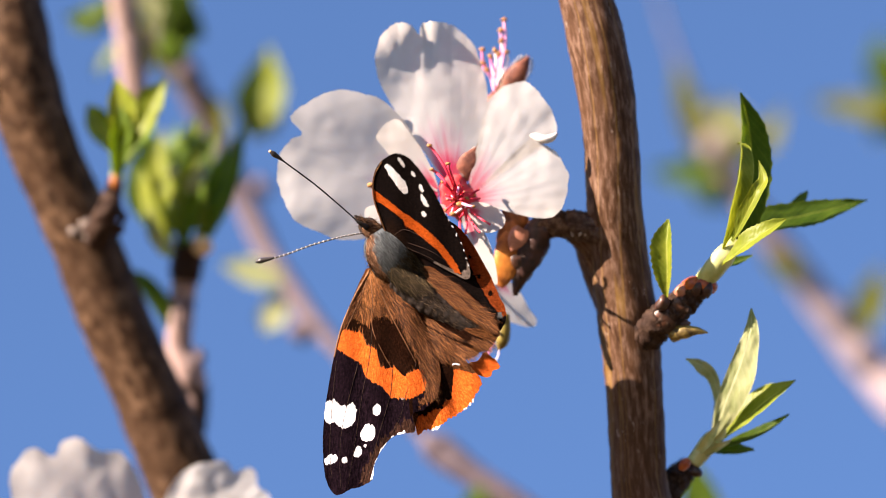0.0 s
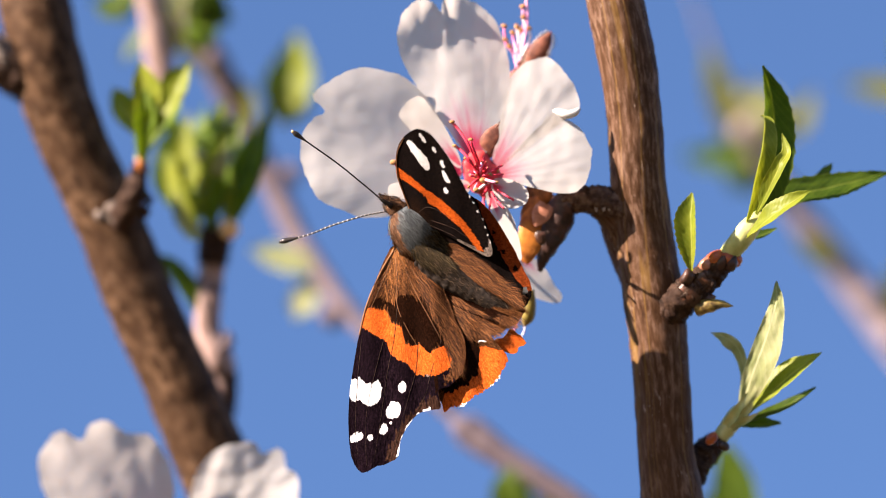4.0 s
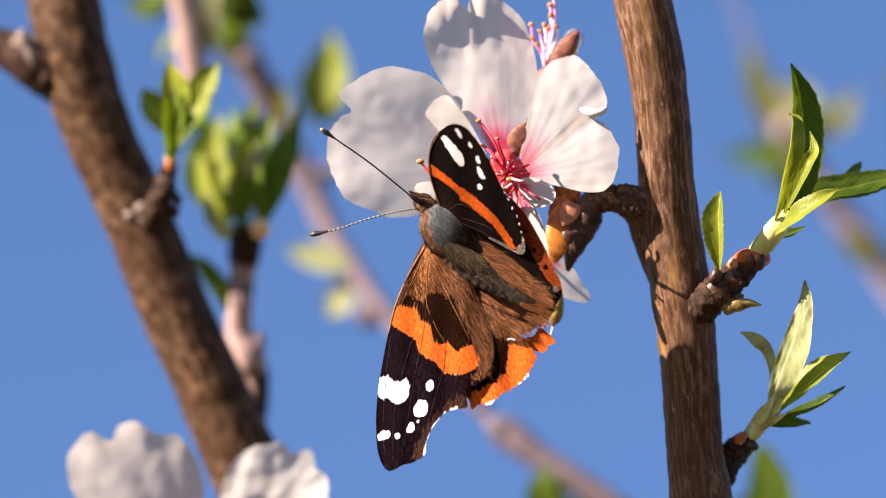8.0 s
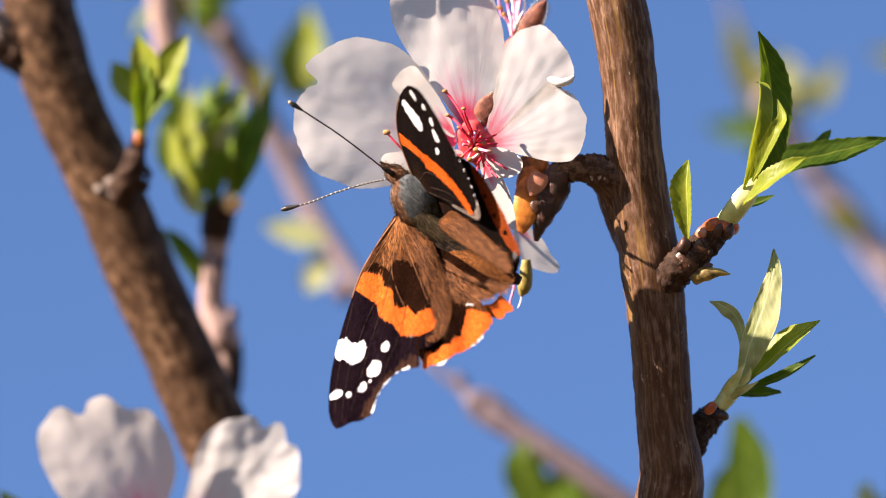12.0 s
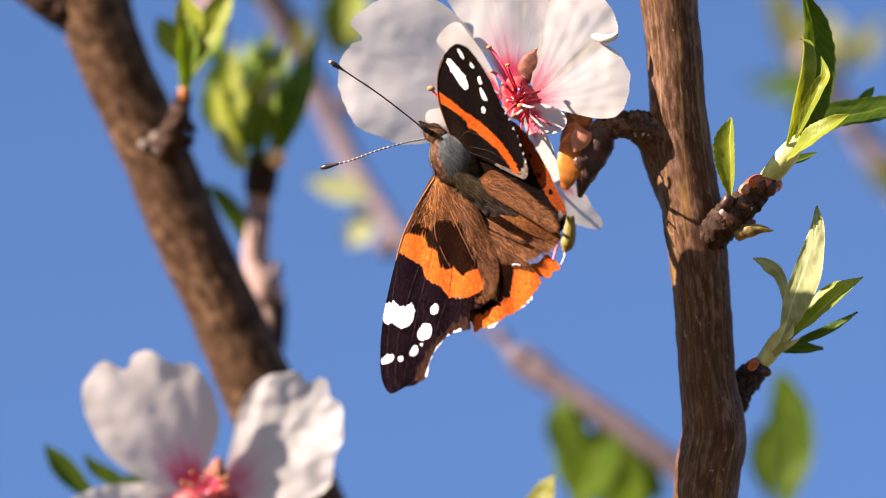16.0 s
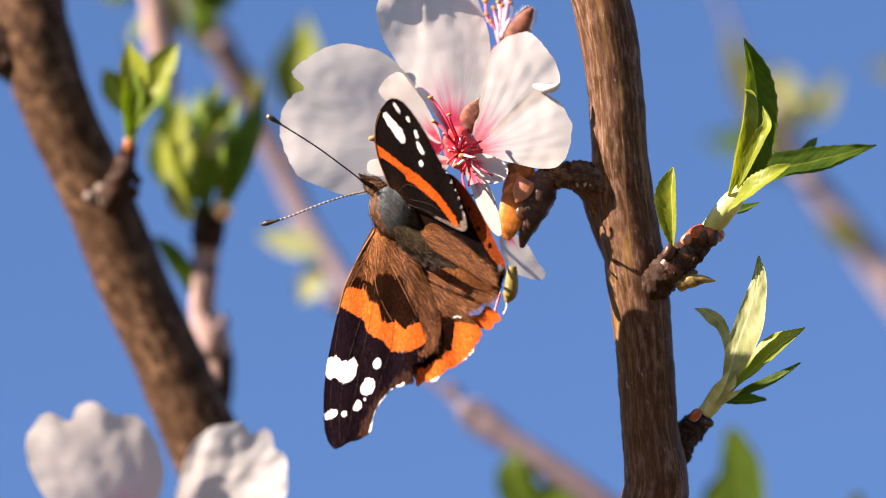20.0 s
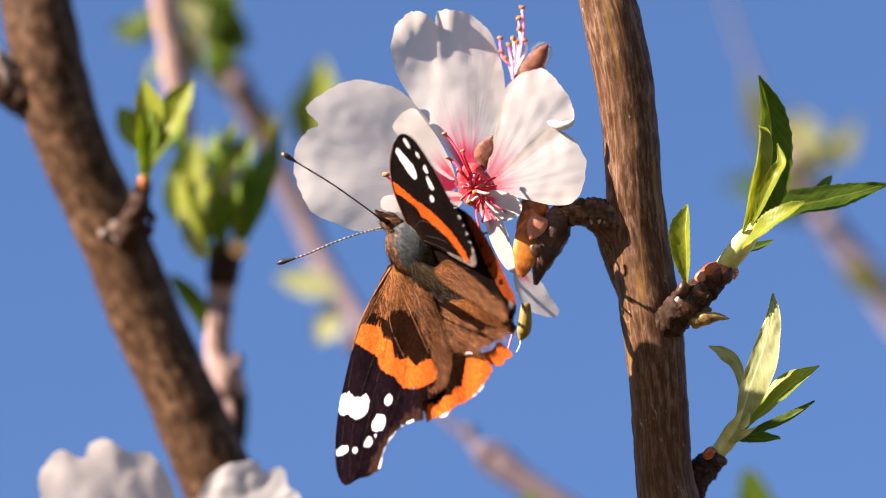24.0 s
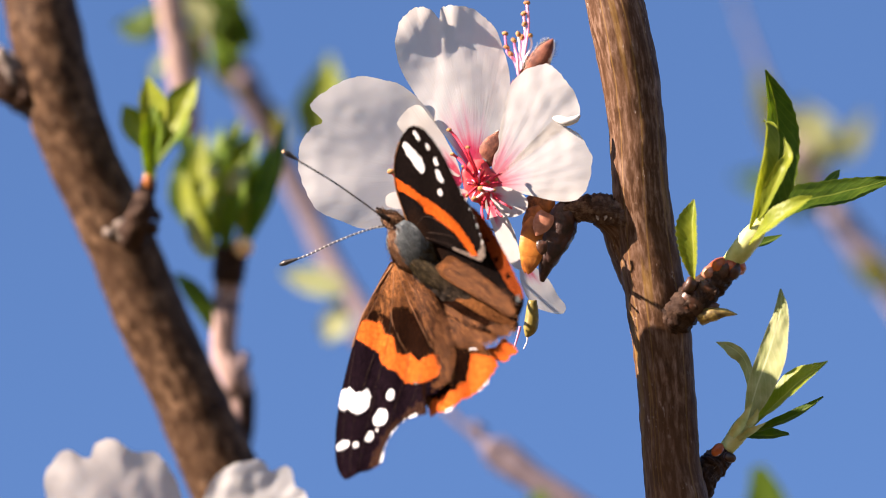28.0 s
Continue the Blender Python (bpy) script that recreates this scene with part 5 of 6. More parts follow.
def rise_h(s, dx, dy):
    """The spread hindwing, pleated along the abdomen."""
    q = -0.56 * dx + 0.83 * dy
    fold = -0.9 * math.exp(-((q - 26) / 10.0) ** 2) - 0.55 * math.exp(-((q - 58) / 7.0) ** 2) + 0.3 * math.sin(q * 0.11)
    free = 14.9 + 0.026 * dy + 0.017 * dx + 0.6 * math.sin(3.0 * min(1.0, math.hypot(dx, dy) / 240.0)) + fold * min(1.0, max(0.0, dx / 40.0))
    ax, ay = dx + 60, dy + 27
    under = min(1.0, max(0.0, (53 - 0.9 * ax + 0.35 * ay) / 45.0))
    return min(free, rise_a(s, ax, ay) - 0.3 - 1.3 * under)


hind_a = wing("hindwing", (712, 505), [(715, 500), (760, 520), (810, 550), (850, 575), (885, 590), (880, 606), (858, 622), (836, 634), (812, 644), (801, 656), (808, 666), (822, 662), (848, 668), (849, 686), (840, 704), (826, 724), (806, 740), (780, 755), (742, 774), (732, 750), (700, 715), (692, 650), (690, 580), (700, 520)],
    rise_h, WING_HIND, [
    ("white_fringe", [(845, 700), (827, 724), (806, 740), (781, 755), (750, 770), (730, 795), (800, 790), (870, 720)], WING_WHITE, "pale ragged fringe"), ("dark_spot", spot(778, 722, 6, 5), WING_PATCH), ("dark_spot", spot(752, 735, 5, 5), WING_PATCH),
    ("orange_margin", [(732, 764), (740, 740), (775, 726), (800, 704), (802, 672), (804, 655), (822, 658), (856, 666), (856, 690), (832, 728), (786, 760), (738, 782)], WING_ORANGE, "orange hindwing margin"),
    ("dark_crease", [(712, 538), (722, 522), (760, 546), (833, 592), (868, 606), (825, 606), (760, 572)], WING_PATCH, "dark valley beside the abdomen"), ("dark_crease", [(750, 572), (790, 590), (840, 612), (836, 618), (788, 598), (748, 580)], WING_PATCH),
    ("dark_patch", [(770, 640), (798, 646), (806, 655), (804, 700), (778, 728), (740, 742), (720, 720), (740, 660)], WING_PATCH, "dark hindwing patch"),
    ], "ragged brown hindwing with an orange margin", 120, 420, 0.034, pivot=HINGE_A)
torn = fan((852, 648), [(826, 656), (832, 644), (846, 640), (858, 626), (868, 632), (882, 643), (884, 654), (872, 658), (868, 668), (846, 666)], lambda s, dx, dy: 19.9 + 0.02 * dy + 0.015 * dx, 14, 110, 0.14, 3)
torn_a = part("torn_corner", torn[:3], WING_ORANGE, butterfly, "torn orange hindwing corner", HINGE_A)
for line in ([(797, 655, 19.6), (804, 646, 19.9), (816, 648, 20.0), (822, 642, 20.0)], [(803, 664, 19.9), (812, 669, 20.1), (824, 663, 20.2), (832, 657, 20.2)]):
    part("frayed_edge", tube([(*r, 1.7) for r in line], 6, 14, 0.5, 0.4), WING_WHITE, torn_a, "pale frayed wing membrane", HINGE_A)


def rise_b(s, dx, dy):
    return 16.2 + 0.055 * dx - 0.048 * dy + 0.12 * math.sin(dx * 0.1)


fore_b = wing("forewing", (690, 425), [(682, 415), (672, 385), (662, 345), (666, 305), (682, 278), (708, 264), (732, 272), (755, 300), (775, 335), (793, 375), (812, 410), (826, 450), (833, 485), (825, 497), (800, 486), (765, 465), (730, 448), (705, 438)],
    rise_b, WING_FAR, [
    ("orange_band", [(658, 332), (668, 334), (690, 352), (708, 368), (722, 377), (748, 398), (775, 422), (794, 446), (808, 468), (814, 486), (804, 485), (790, 465), (774, 443), (752, 424), (734, 408), (718, 398), (714, 386), (700, 374), (682, 362), (658, 346)], WING_DIM, "orange wing band"),
    ("white_bar", [(686, 288), (693, 284), (707, 297), (720, 312), (727, 328), (726, 338), (718, 339), (706, 322), (694, 304)], WING_WORN, "white wing bar"),
    ("white_spot", spot(718, 280, 3.2, 10, -32), WING_WORN), ("white_spot", spot(738, 303, 2.5, 6, -25), WING_WORN), ("white_spot", spot(752, 328, 3.6, 8, -22), WING_WORN), ("white_spot", spot(756, 352, 5, 13, -28), WING_WORN), ("white_spot", spot(754, 376, 4.5, 6, -30), WING_WORN),
    *(("white_fringe", spot(x, y, 1.2, 0.75 * r, -18, 8), WING_WHITE) for x, y, r in ((799, 387, 3.0), (805, 399, 2.4), (812, 414, 3.2), (818, 429, 2.4), (823, 443, 3.4), (827, 458, 2.6), (830, 471, 3.4))),
    ("pale_margin", [(816, 484), (825, 478), (829, 464), (845, 480), (830, 505), (800, 494), (765, 472), (768, 463), (800, 479), (815, 490)], WING_GREY, "grey dusted wing edge"),
    ], "raised black forewing with orange band and white spots", 130, 400, 0.008, pivot=HINGE_B)
part("costa", tube([(x, y, rise_b(0.5, x - 690, y - 425) + 0.05, r) for x, y, r in ((684, 416, 1.6), (674, 386, 1.4), (664, 346, 1.2), (667, 308, 1.0), (682, 280, 0.8))], 8, 30, 0.1, 1.0), VEIN, fore_b, "brown leading vein", HINGE_B)
for line in ([(690, 424), (720, 440), (760, 458), (800, 482)], [(692, 422), (726, 432), (764, 446), (792, 466)], [(694, 418), (716, 406), (742, 416), (766, 434)]):
    vein(line, 0.6, VEIN_DARK, rise_b, (690, 425), fore_b, HINGE_B)


def rise_back(s, dx, dy):
    return 15.6 + 0.045 * dx - 0.030 * dy


hind_b = wing("hindwing", (705, 440), [(710, 430), (760, 380), (800, 392), (830, 420), (860, 470), (885, 525), (897, 555), (888, 585), (868, 592), (820, 560), (770, 510), (725, 465)],
    rise_back, WING_FAR, [
    ("dark_spot", spot(868, 520, 5, 5), WING_PATCH), ("dark_spot", spot(848, 490, 4, 4), WING_PATCH), ("dark_spot", spot(832, 455, 3.5, 4), WING_PATCH), ("blue_spot", spot(884, 562, 4, 9, 10), FUR, "small blue grey spot"),
    ("orange_margin", [(800, 380), (836, 416), (866, 468), (892, 525), (902, 556), (888, 562), (868, 540), (846, 500), (826, 455), (812, 420)], WING_RUST, "dull orange hindwing margin"),
    ], "raised dark hindwing with an orange margin", 90, 300, 0.012, pivot=HINGE_B)


def rise_fold(s, dx, dy):
    return 16.6 + 0.030 * dx + 0.002 * dy + 0.35 * math.sin((-0.56 * dx + 0.83 * dy) * 0.16)


fold_b = wing("wing_fold", (738, 488), [(732, 486), (756, 472), (785, 488), (815, 510), (846, 536), (868, 558), (882, 584), (872, 594), (842, 574), (792, 542), (750, 514), (734, 498)], rise_fold, WING_BROWN, [], "brown hairy inner fold of the raised hindwing", 50, 160, 0.02, HINGE_B, hind_b)

part("thorax", ball(690, 452, 15.3, 54, 42, 35, 52, 0.05, 1.6, 24, 32), FUR, butterfly, "grey blue furry thorax")
part("abdomen", tube([(712, 492, 15, 30), (740, 520, 16.4, 27), (785, 550, 17.3, 23), (832, 578, 18.1, 18), (872, 598, 18.6, 8)], 22, 60, 0.05, 1.2, 0.0, (0.07, 1.15)), FUR_DARK, butterfly, "banded dark furry abdomen")
head = part("head", ball(654, 404, 14.5, 22, 18, 20, 40, 0.1, 1.2, 14, 18), FUR_DARK, butterfly, "brown furry head")
part("palp", tube([(648, 396, 15, 6), (637, 388, 15.4, 4.5), (626, 381, 15.6, 1.5)], 10, 12, 0.2, 0.6), FUR_DARK, head)
part("palp", tube([(650, 404, 16.2, 5), (638, 396, 16.6, 4), (628, 390, 16.8, 1.5)], 10, 12, 0.2, 0.6), FUR_DARK, head)
part("eye", ball(647, 401, 15.6, 6, 7, 5, 0, 0, 1, 10, 12), BLACK, head, "dark compound eye")


def antenna(rows, pivot, ringed):
    line = smooth_line(rows, 25)
    a = part("antenna", tube([(*r, 1.45) for r in line[:22]], 8, 40), BLACK, butterfly, "black antenna with pale rings", pivot)
    e = [tuple(line[k]) for k in (20, 22, 23, 24)]
    part("club", tube([(*e[0], 1.8), (*e[1], 4.2), (*e[2], 5.0), (*e[3], 2.5)], 10, 14), BLACK, a, "black antenna club", pivot)
    if not ringed:
        part("club_tip", ball(*e[3], 3.2, 2.8, 2.8, 30, 0, 1, 6, 8), CUT, a, "pale antenna tip", pivot)
    for k in range(2, 44):
        p = smooth_line(rows, 52)[k]
        q = smooth_line(rows, 52)[k + 1]
        if ringed and k % 2 == 0:
            m = p + (q - p) * 0.35
            part("ring", tube([(*p, 1.95), (*((p + m) / 2), 1.95), (*m, 1.95)], 8, 3), PALE, a, "", pivot)
    return a


antenna_a = antenna([(640, 399, 16), (600, 363.5, 17), (555, 325.5, 18), (510, 292, 19), (476, 267, 20)], at(642, 400, 16), False)
antenna_b = antenna([(642, 412, 16.5), (600, 420, 16), (550, 434, 15), (500, 452, 14), (450, 464, 13)], at(644, 412, 17), True)
for rows in ([(680, 440, 12, 3), (700, 400, 8, 3), (715, 360, 4, 2), (722, 330, 1.2, 1.5)], [(665, 430, 12, 3), (650, 420, 8, 3), (645, 400, 3, 2), (640, 395, -0.5, 1.5)], [(720, 480, 12, 3), (780, 440, 8, 3), (820, 420, 6, 2), (846, 438, 6.3, 1.5)]):
    part("leg", tube(rows, 8, 14), BLACK, butterfly, "thin dark leg")


def fur(name, rows, count, size, spread, material, seed, label, least=0.0, thick=0.8, lift=1.0, parent=None):
    """Loose hairs lying back along a body line of x, y, w, radius; joined, past counting. least: the angle from the crest at which they begin."""
    r = random.Random(seed)
    line = smooth_line(rows, 60)
    verts, faces, uvs = [], [], []
    for _ in range(count):
        k = r.randrange(1, 58)
        p, tan = line[k], line[k + 1] - line[k - 1]
        d = tan[:2] / (np.linalg.norm(tan[:2]) + 1e-6)
        a = r.uniform(least, 1.55) * r.choice((-1, 1))
        nx, ny = -d[1] * math.sin(a) * p[3], d[0] * math.sin(a) * p[3]
        up = math.cos(a) * p[3] * 0.0759 * lift
        l = size * r.uniform(0.5, 1.3)
        g = r.uniform(-spread, spread)
        x0, y0, w0 = p[0] + nx, p[1] + ny, p[2] + up
        x1, y1, w1 = x0 + (d[0] - d[1] * g) * l + nx * 0.25, y0 + (d[1] + d[0] * g) * l + ny * 0.25, w0 + 0.25 * math.cos(a) * r.random() + 0.15
        b = len(verts)
        t = thick
        verts += [at(x0 - d[1] * t, y0 + d[0] * t, w0 - 0.05), at(x0 + d[1] * t, y0 - d[0] * t, w0 - 0.05), at(x0, y0, w0 + 0.07), at(x1, y1, w1)]
        uvs += [(0, 0), (1, 0), (0.5, 0), (0.5, 1)]
        faces += [(b, b + 1, b + 3), (b + 1, b + 2, b + 3), (b + 2, b, b + 3)]
    ob = part(name, (verts, faces, uvs), material, parent or butterfly, label)
    ob["kind"] = "stuff"
    return ob


def comb(name, field, count, size, thick, way, skin, material, seed, label, parent=None, pivot=None, lift=0.25, spread=0.16, bald=None):
    """Hair combed over a field of the sheet: way(x, y) gives its run in radians, skin(x, y) the surface below; joined, past counting."""
    r = random.Random(seed)
    x_lo, x_hi = min(p[0] for p in field), max(p[0] for p in field)
    y_lo, y_hi = min(p[1] for p in field), max(p[1] for p in field)
    verts, faces, uvs = [], [], []
    while len(verts) < count * 7:
        x, y = r.uniform(x_lo, x_hi), r.uniform(y_lo, y_hi)
        if not inside((x, y), field) or (bald and bald(x, y)):
            continue
        a = way(x, y) + spread * r.gauss(0, 1) + 0.35 * noise.noise(Vector((x * 0.03, y * 0.03, seed)))
        l = size * r.uniform(0.45, 1.25)
        bend = r.uniform(-0.22, 0.22)
        t = thick * r.uniform(0.6, 1.4)
        b = len(verts)
        up = lift * r.uniform(0.2, 1.0)
        for f, rise, q in ((0.0, -0.06, 1.0), (0.5, 0.8 * up, 0.8), (1.0, up, 0.0)):
            px, py = x + math.cos(a + bend * f) * l * f, y + math.sin(a + bend * f) * l * f
            w = skin(px, py) + rise
            nx, ny = -math.sin(a) * t * q, math.cos(a) * t * q
            if f < 1:
                verts += [at(px + nx, py + ny, w), at(px - nx, py - ny, w), at(px, py, w + t * q * 0.1)]
                uvs += [(0, f), (1, f), (0.5, f)]
            else:
                verts.append(at(px, py, w))
                uvs.append((0.5, 1))
        faces += [(b, b + 2, b + 5, b + 3), (b + 2, b + 1, b + 4, b + 5), (b + 3, b + 5, b + 6), (b + 5, b + 4, b + 6)]
    ob = part(name, (verts, faces, uvs), material, parent or butterfly, label, pivot)
    ob["kind"] = "stuff"
    return ob


def from_root(x0, y0):
    return lambda x, y: math.atan2(y - y0, x - x0)


def skin_a(x, y):
    return rise_a(0.5, x - 652, y - 478)


def skin_h(x, y):
    return max(rise_h(0.5, x - 712, y - 505), skin_a(x, y) if inside((x, y), LOBE) else 0.0)


def groove(x, y):
    """The bare valleys beside the abdomen and along the hindwing's pleat."""
    t, q = 0.83 * (x - 712) + 0.56 * (y - 505), -0.56 * (x - 712) + 0.83 * (y - 505)
    return (6 < q < 22 and t < 150) or abs(q - 34 + 0.12 * (t - 75)) < 4.0


LOBE = [(690, 480), (730, 532), (750, 575), (762, 610), (776, 640), (780, 675), (770, 705), (735, 720), (715, 640), (690, 560)]
comb("wing_hair", [(712, 520), (750, 545), (800, 580), (850, 600), (872, 600), (850, 614), (815, 632), (785, 630), (752, 625), (725, 580), (700, 545)], 3000, 28, 0.36, from_root(628, 440), skin_h, HAIR_GOLD, 3, "long golden brown hair over the hindwing", hind_a, HINGE_A, 0.14, 0.12, groove)
comb("wing_hair", [(690, 500), (720, 540), (745, 590), (762, 640), (768, 690), (752, 690), (738, 640), (716, 590), (694, 550)], 1200, 30, 0.34, from_root(640, 430), skin_a, HAIR_GOLD, 31, "brown hair along the inner forewing edge", fore_a, HINGE_A, 0.10, 0.12)
comb("wing_hair", [(652, 484), (636, 505), (612, 560), (640, 556), (690, 552), (712, 552), (700, 500), (676, 482)], 700, 20, 0.3, from_root(654, 455), skin_a, HAIR_GOLD, 32, "fine brown hair on the forewing base", fore_a, HINGE_A, 0.07, 0.12)
comb("wing_hair", [(738, 490), (760, 478), (790, 495), (830, 528), (862, 558), (868, 580), (830, 562), (785, 532), (748, 508)], 1800, 30, 0.36, lambda x, y: 0.62, lambda x, y: rise_fold(0.5, x - 738, y - 488), HAIR_GOLD, 4, "golden hair over the inner wing fold", hind_b, HINGE_B, 0.15, 0.14)


def thorax_skin(x, y):
    c, s = math.cos(radians(52)), math.sin(radians(52))
    dx, dy = x - 690, y - 452
    u, v = (dx * c + dy * s) / 54, (-dx * s + dy * c) / 42
    return 15.3 + 35 * 0.0759 * math.sqrt(max(0.0, 1 - u * u - v * v))


def body_skin(x, y):
    q = abs(-0.56 * (x - 740) + 0.83 * (y - 520)) / 27.0
    return 16.45 + 0.0178 * (x - 740) + 27 * 0.0759 * math.sqrt(max(0.0, 1 - q * q)) * max(0.4, 1 - (x - 740) / 220.0)


comb("thorax_fur", [(660, 410), (690, 405), (722, 440), (736, 480), (715, 500), (690, 488), (660, 455), (650, 430)], 1100, 13, 0.36, lambda x, y: 0.9, thorax_skin, HAIR_GREY, 6, "short blue grey thorax fur", None, None, 0.18, 0.35)
comb("thorax_fur", [(646, 418), (660, 412), (656, 440), (672, 476), (690, 492), (676, 494), (656, 474), (644, 444)], 1000, 15, 0.36, lambda x, y: 1.25, thorax_skin, HAIR_TAN, 1, "tan fur round the thorax", None, None, 0.25, 0.35)
comb("thorax_fur", [(682, 482), (704, 462), (716, 430), (738, 456), (744, 482), (756, 504), (730, 520), (700, 508)], 1500, 22, 0.4, lambda x, y: 0.85, lambda x, y: max(thorax_skin(x, y), body_skin(x, y)), HAIR_OLIVE, 33, "olive brown fur behind the thorax", None, None, 0.2, 0.35)
comb("collar_fur", [(640, 394), (660, 390), (684, 404), (668, 420), (650, 424), (638, 408)], 900, 11, 0.36, lambda x, y: 0.7, lambda x, y: 14.6 + 1.6 * math.sqrt(max(0.05, 1 - ((x - 656) ** 2 + (y - 406) ** 2) / 900.0)), HAIR_TAN, 7, "tan collar fur", None, None, 0.25, 0.5)
comb("head_fur", [(628, 384), (640, 384), (660, 394), (656, 408), (640, 404)], 260, 9, 0.36, lambda x, y: 3.7, lambda x, y: 15.6 + 0.02 * (x - 640), HAIR_TAN, 8, "brown brushy palps", head, None, 0.4, 0.5)
comb("abdomen_fur", [(718, 500), (745, 508), (790, 540), (835, 566), (868, 590), (830, 590), (780, 566), (735, 536)], 1300, 18, 0.4, lambda x, y: 0.75, body_skin, HAIR_DARK, 2, "dark brown abdomen fur", None, None, 0.25, 0.35)

fur("down", [(884, 180, -3.6, 6), (905, 150, -2.6, 16), (925, 120, -2.2, 15), (936, 102, -2.0, 5)], 600, 5, 1.2, FUR_PALE, 21, "pale down on the sepal", 0.9, 0.25, 0.6, side_blossom)
fur("down", [(822, 312, 1.5, 6), (834, 292, 2.0, 13), (844, 272, 2.1, 11), (847, 262, 2.1, 4)], 300, 3.2, 1.2, FUR_PALE, 22, "pale down on the sepal", 0.7, 0.25, 0.6, blossom)
part("costa", tube([(x, y, skin_a(x, y), r) for x, y, r in ((653, 480, 2.2), (626, 527, 2.0), (603, 582, 1.8), (590, 634, 1.5))], 8, 30, 0.1, 1.0), VEIN, fore_a, "golden brown leading vein", HINGE_A)
butterfly.location = butterfly.location - BACK * 0.006


# seconds, then millimetres right, up, forward (body) or degrees about right, up, forward (parts)
FORE_A_ROWS = (
    (0, 0.00, 0.00, 0.00), (0.5, -2.22, 0.39, -0.26), (1, -1.21, 0.82, -0.95), (1.5, -0.72, 0.22, -0.85), (2, -0.92, 0.56, -0.83), (2.5, -1.00, 0.35, -1.05),
    (3, -1.07, 0.20, -0.88), (3.5, -1.31, -0.00, -0.54), (5.5, 0.02, 1.92, 0.13), (6, -1.55, -0.01, -0.18), (6.5, 1.63, -1.71, -0.90), (7, -1.25, -2.73, -1.84),
    (7.5, -1.33, -1.83, -1.59), (8, -0.62, -1.73, -0.97), (8.5, -2.39, 2.34, -0.93), (9, -1.20, -3.47, -1.41), (9.5, -3.07, -0.80, -1.52), (10, -4.25, 0.69, -2.44),
    (10.5, -6.99, -6.09, -4.28), (11, -10.79, -6.62, -4.96), (11.5, -8.45, -9.16, -3.13), (12, -11.55, -7.55, -4.91), (12.5, -7.37, -8.23, -2.54), (13, -7.37, -7.32, -2.18),
    (13.5, -7.17, -8.39, -2.02), (15.5, -7.93, -6.55, -1.86), (16, -8.24, -3.99, -2.02), (16.5, -8.78, -5.50, -2.55), (17, -7.17, -4.03, -1.54), (17.5, -7.52, -0.08, -1.03),
    (18, -7.15, -8.15, -2.40), (18.5, -5.94, -6.88, -1.75), (19, -7.35, -6.49, -2.76), (19.5, -6.79, -6.88, -2.35), (20, -6.69, -3.02, -0.94), (20.5, -6.55, -5.85, -1.08),
    (22.5, -6.27, -7.38, -1.17), (23, -6.70, -5.46, -0.67), (23.5, -8.33, -5.75, -2.09), (24, -6.75, -7.12, -1.31), (24.5, -5.81, -7.16, -0.98), (25, -6.99, -6.74, -1.78),
    (25.5, -6.73, -7.32, -1.02), (26, -6.51, -10.05, -1.66), (26.5, -8.32, -11.15, -2.54), (27, -8.90, -8.96, -2.41), (27.5, -10.80, -6.13, -3.30), (28, -10.21, -3.77, -2.15),
)
HIND_A_ROWS = (
    (0, 0.00, 0.00, 0.00), (0.5, -1.11, 0.19, -0.13), (1, -0.60, 0.41, -0.47), (1.5, -0.36, 0.11, -0.43), (2, -0.46, 0.28, -0.42), (2.5, -0.50, 0.17, -0.52),
    (3, -0.54, 0.10, -0.44), (3.5, -0.66, -0.00, -0.27), (5.5, -0.02, 6.92, -0.38), (6, -2.78, 4.29, -0.97), (6.5, -0.85, 2.17, -1.55), (7, -3.87, 1.16, -2.47),
    (7.5, -3.21, 0.17, -1.87), (8, -2.82, 1.58, -1.45), (8.5, -3.21, 6.31, -0.91), (9, -4.09, 0.70, -2.29), (9.5, -5.09, 2.75, -2.06), (10, -6.01, 4.08, -2.63),
    (10.5, -10.35, -2.08, -5.35), (11, -14.18, -3.68, -5.67), (11.5, -11.86, -4.70, -4.80), (12, -14.88, -3.35, -6.31), (12.5, -10.37, -4.70, -4.01), (13, -9.97, -4.59, -3.41),
    (13.5, -10.13, -4.94, -3.57), (15.5, -10.35, -3.59, -3.17), (16, -10.74, -0.19, -3.27), (16.5, -11.74, -1.52, -3.88), (17, -9.66, -0.83, -2.61), (17.5, -8.95, 1.79, -1.47),
    (18, -10.48, -4.19, -3.86), (18.5, -8.83, -3.72, -3.05), (19, -10.42, -3.41, -3.70), (19.5, -9.77, -3.80, -3.45), (20, -8.63, -1.10, -1.64), (20.5, -8.97, -2.28, -2.58),
    (22.5, -9.25, -3.65, -2.74), (23, -9.33, -1.12, -2.17), (23.5, -11.25, -3.01, -3.08), (24, -9.74, -4.48, -2.37), (24.5, -8.54, -4.30, -2.24), (25, -9.60, -4.55, -2.84),
    (25.5, -9.15, -5.04, -2.08), (26, -9.91, -6.68, -3.11), (26.5, -11.78, -7.00, -4.35), (27, -11.86, -6.08, -3.73), (27.5, -13.97, -2.72, -4.22), (28, -12.86, -0.79, -3.00),
)
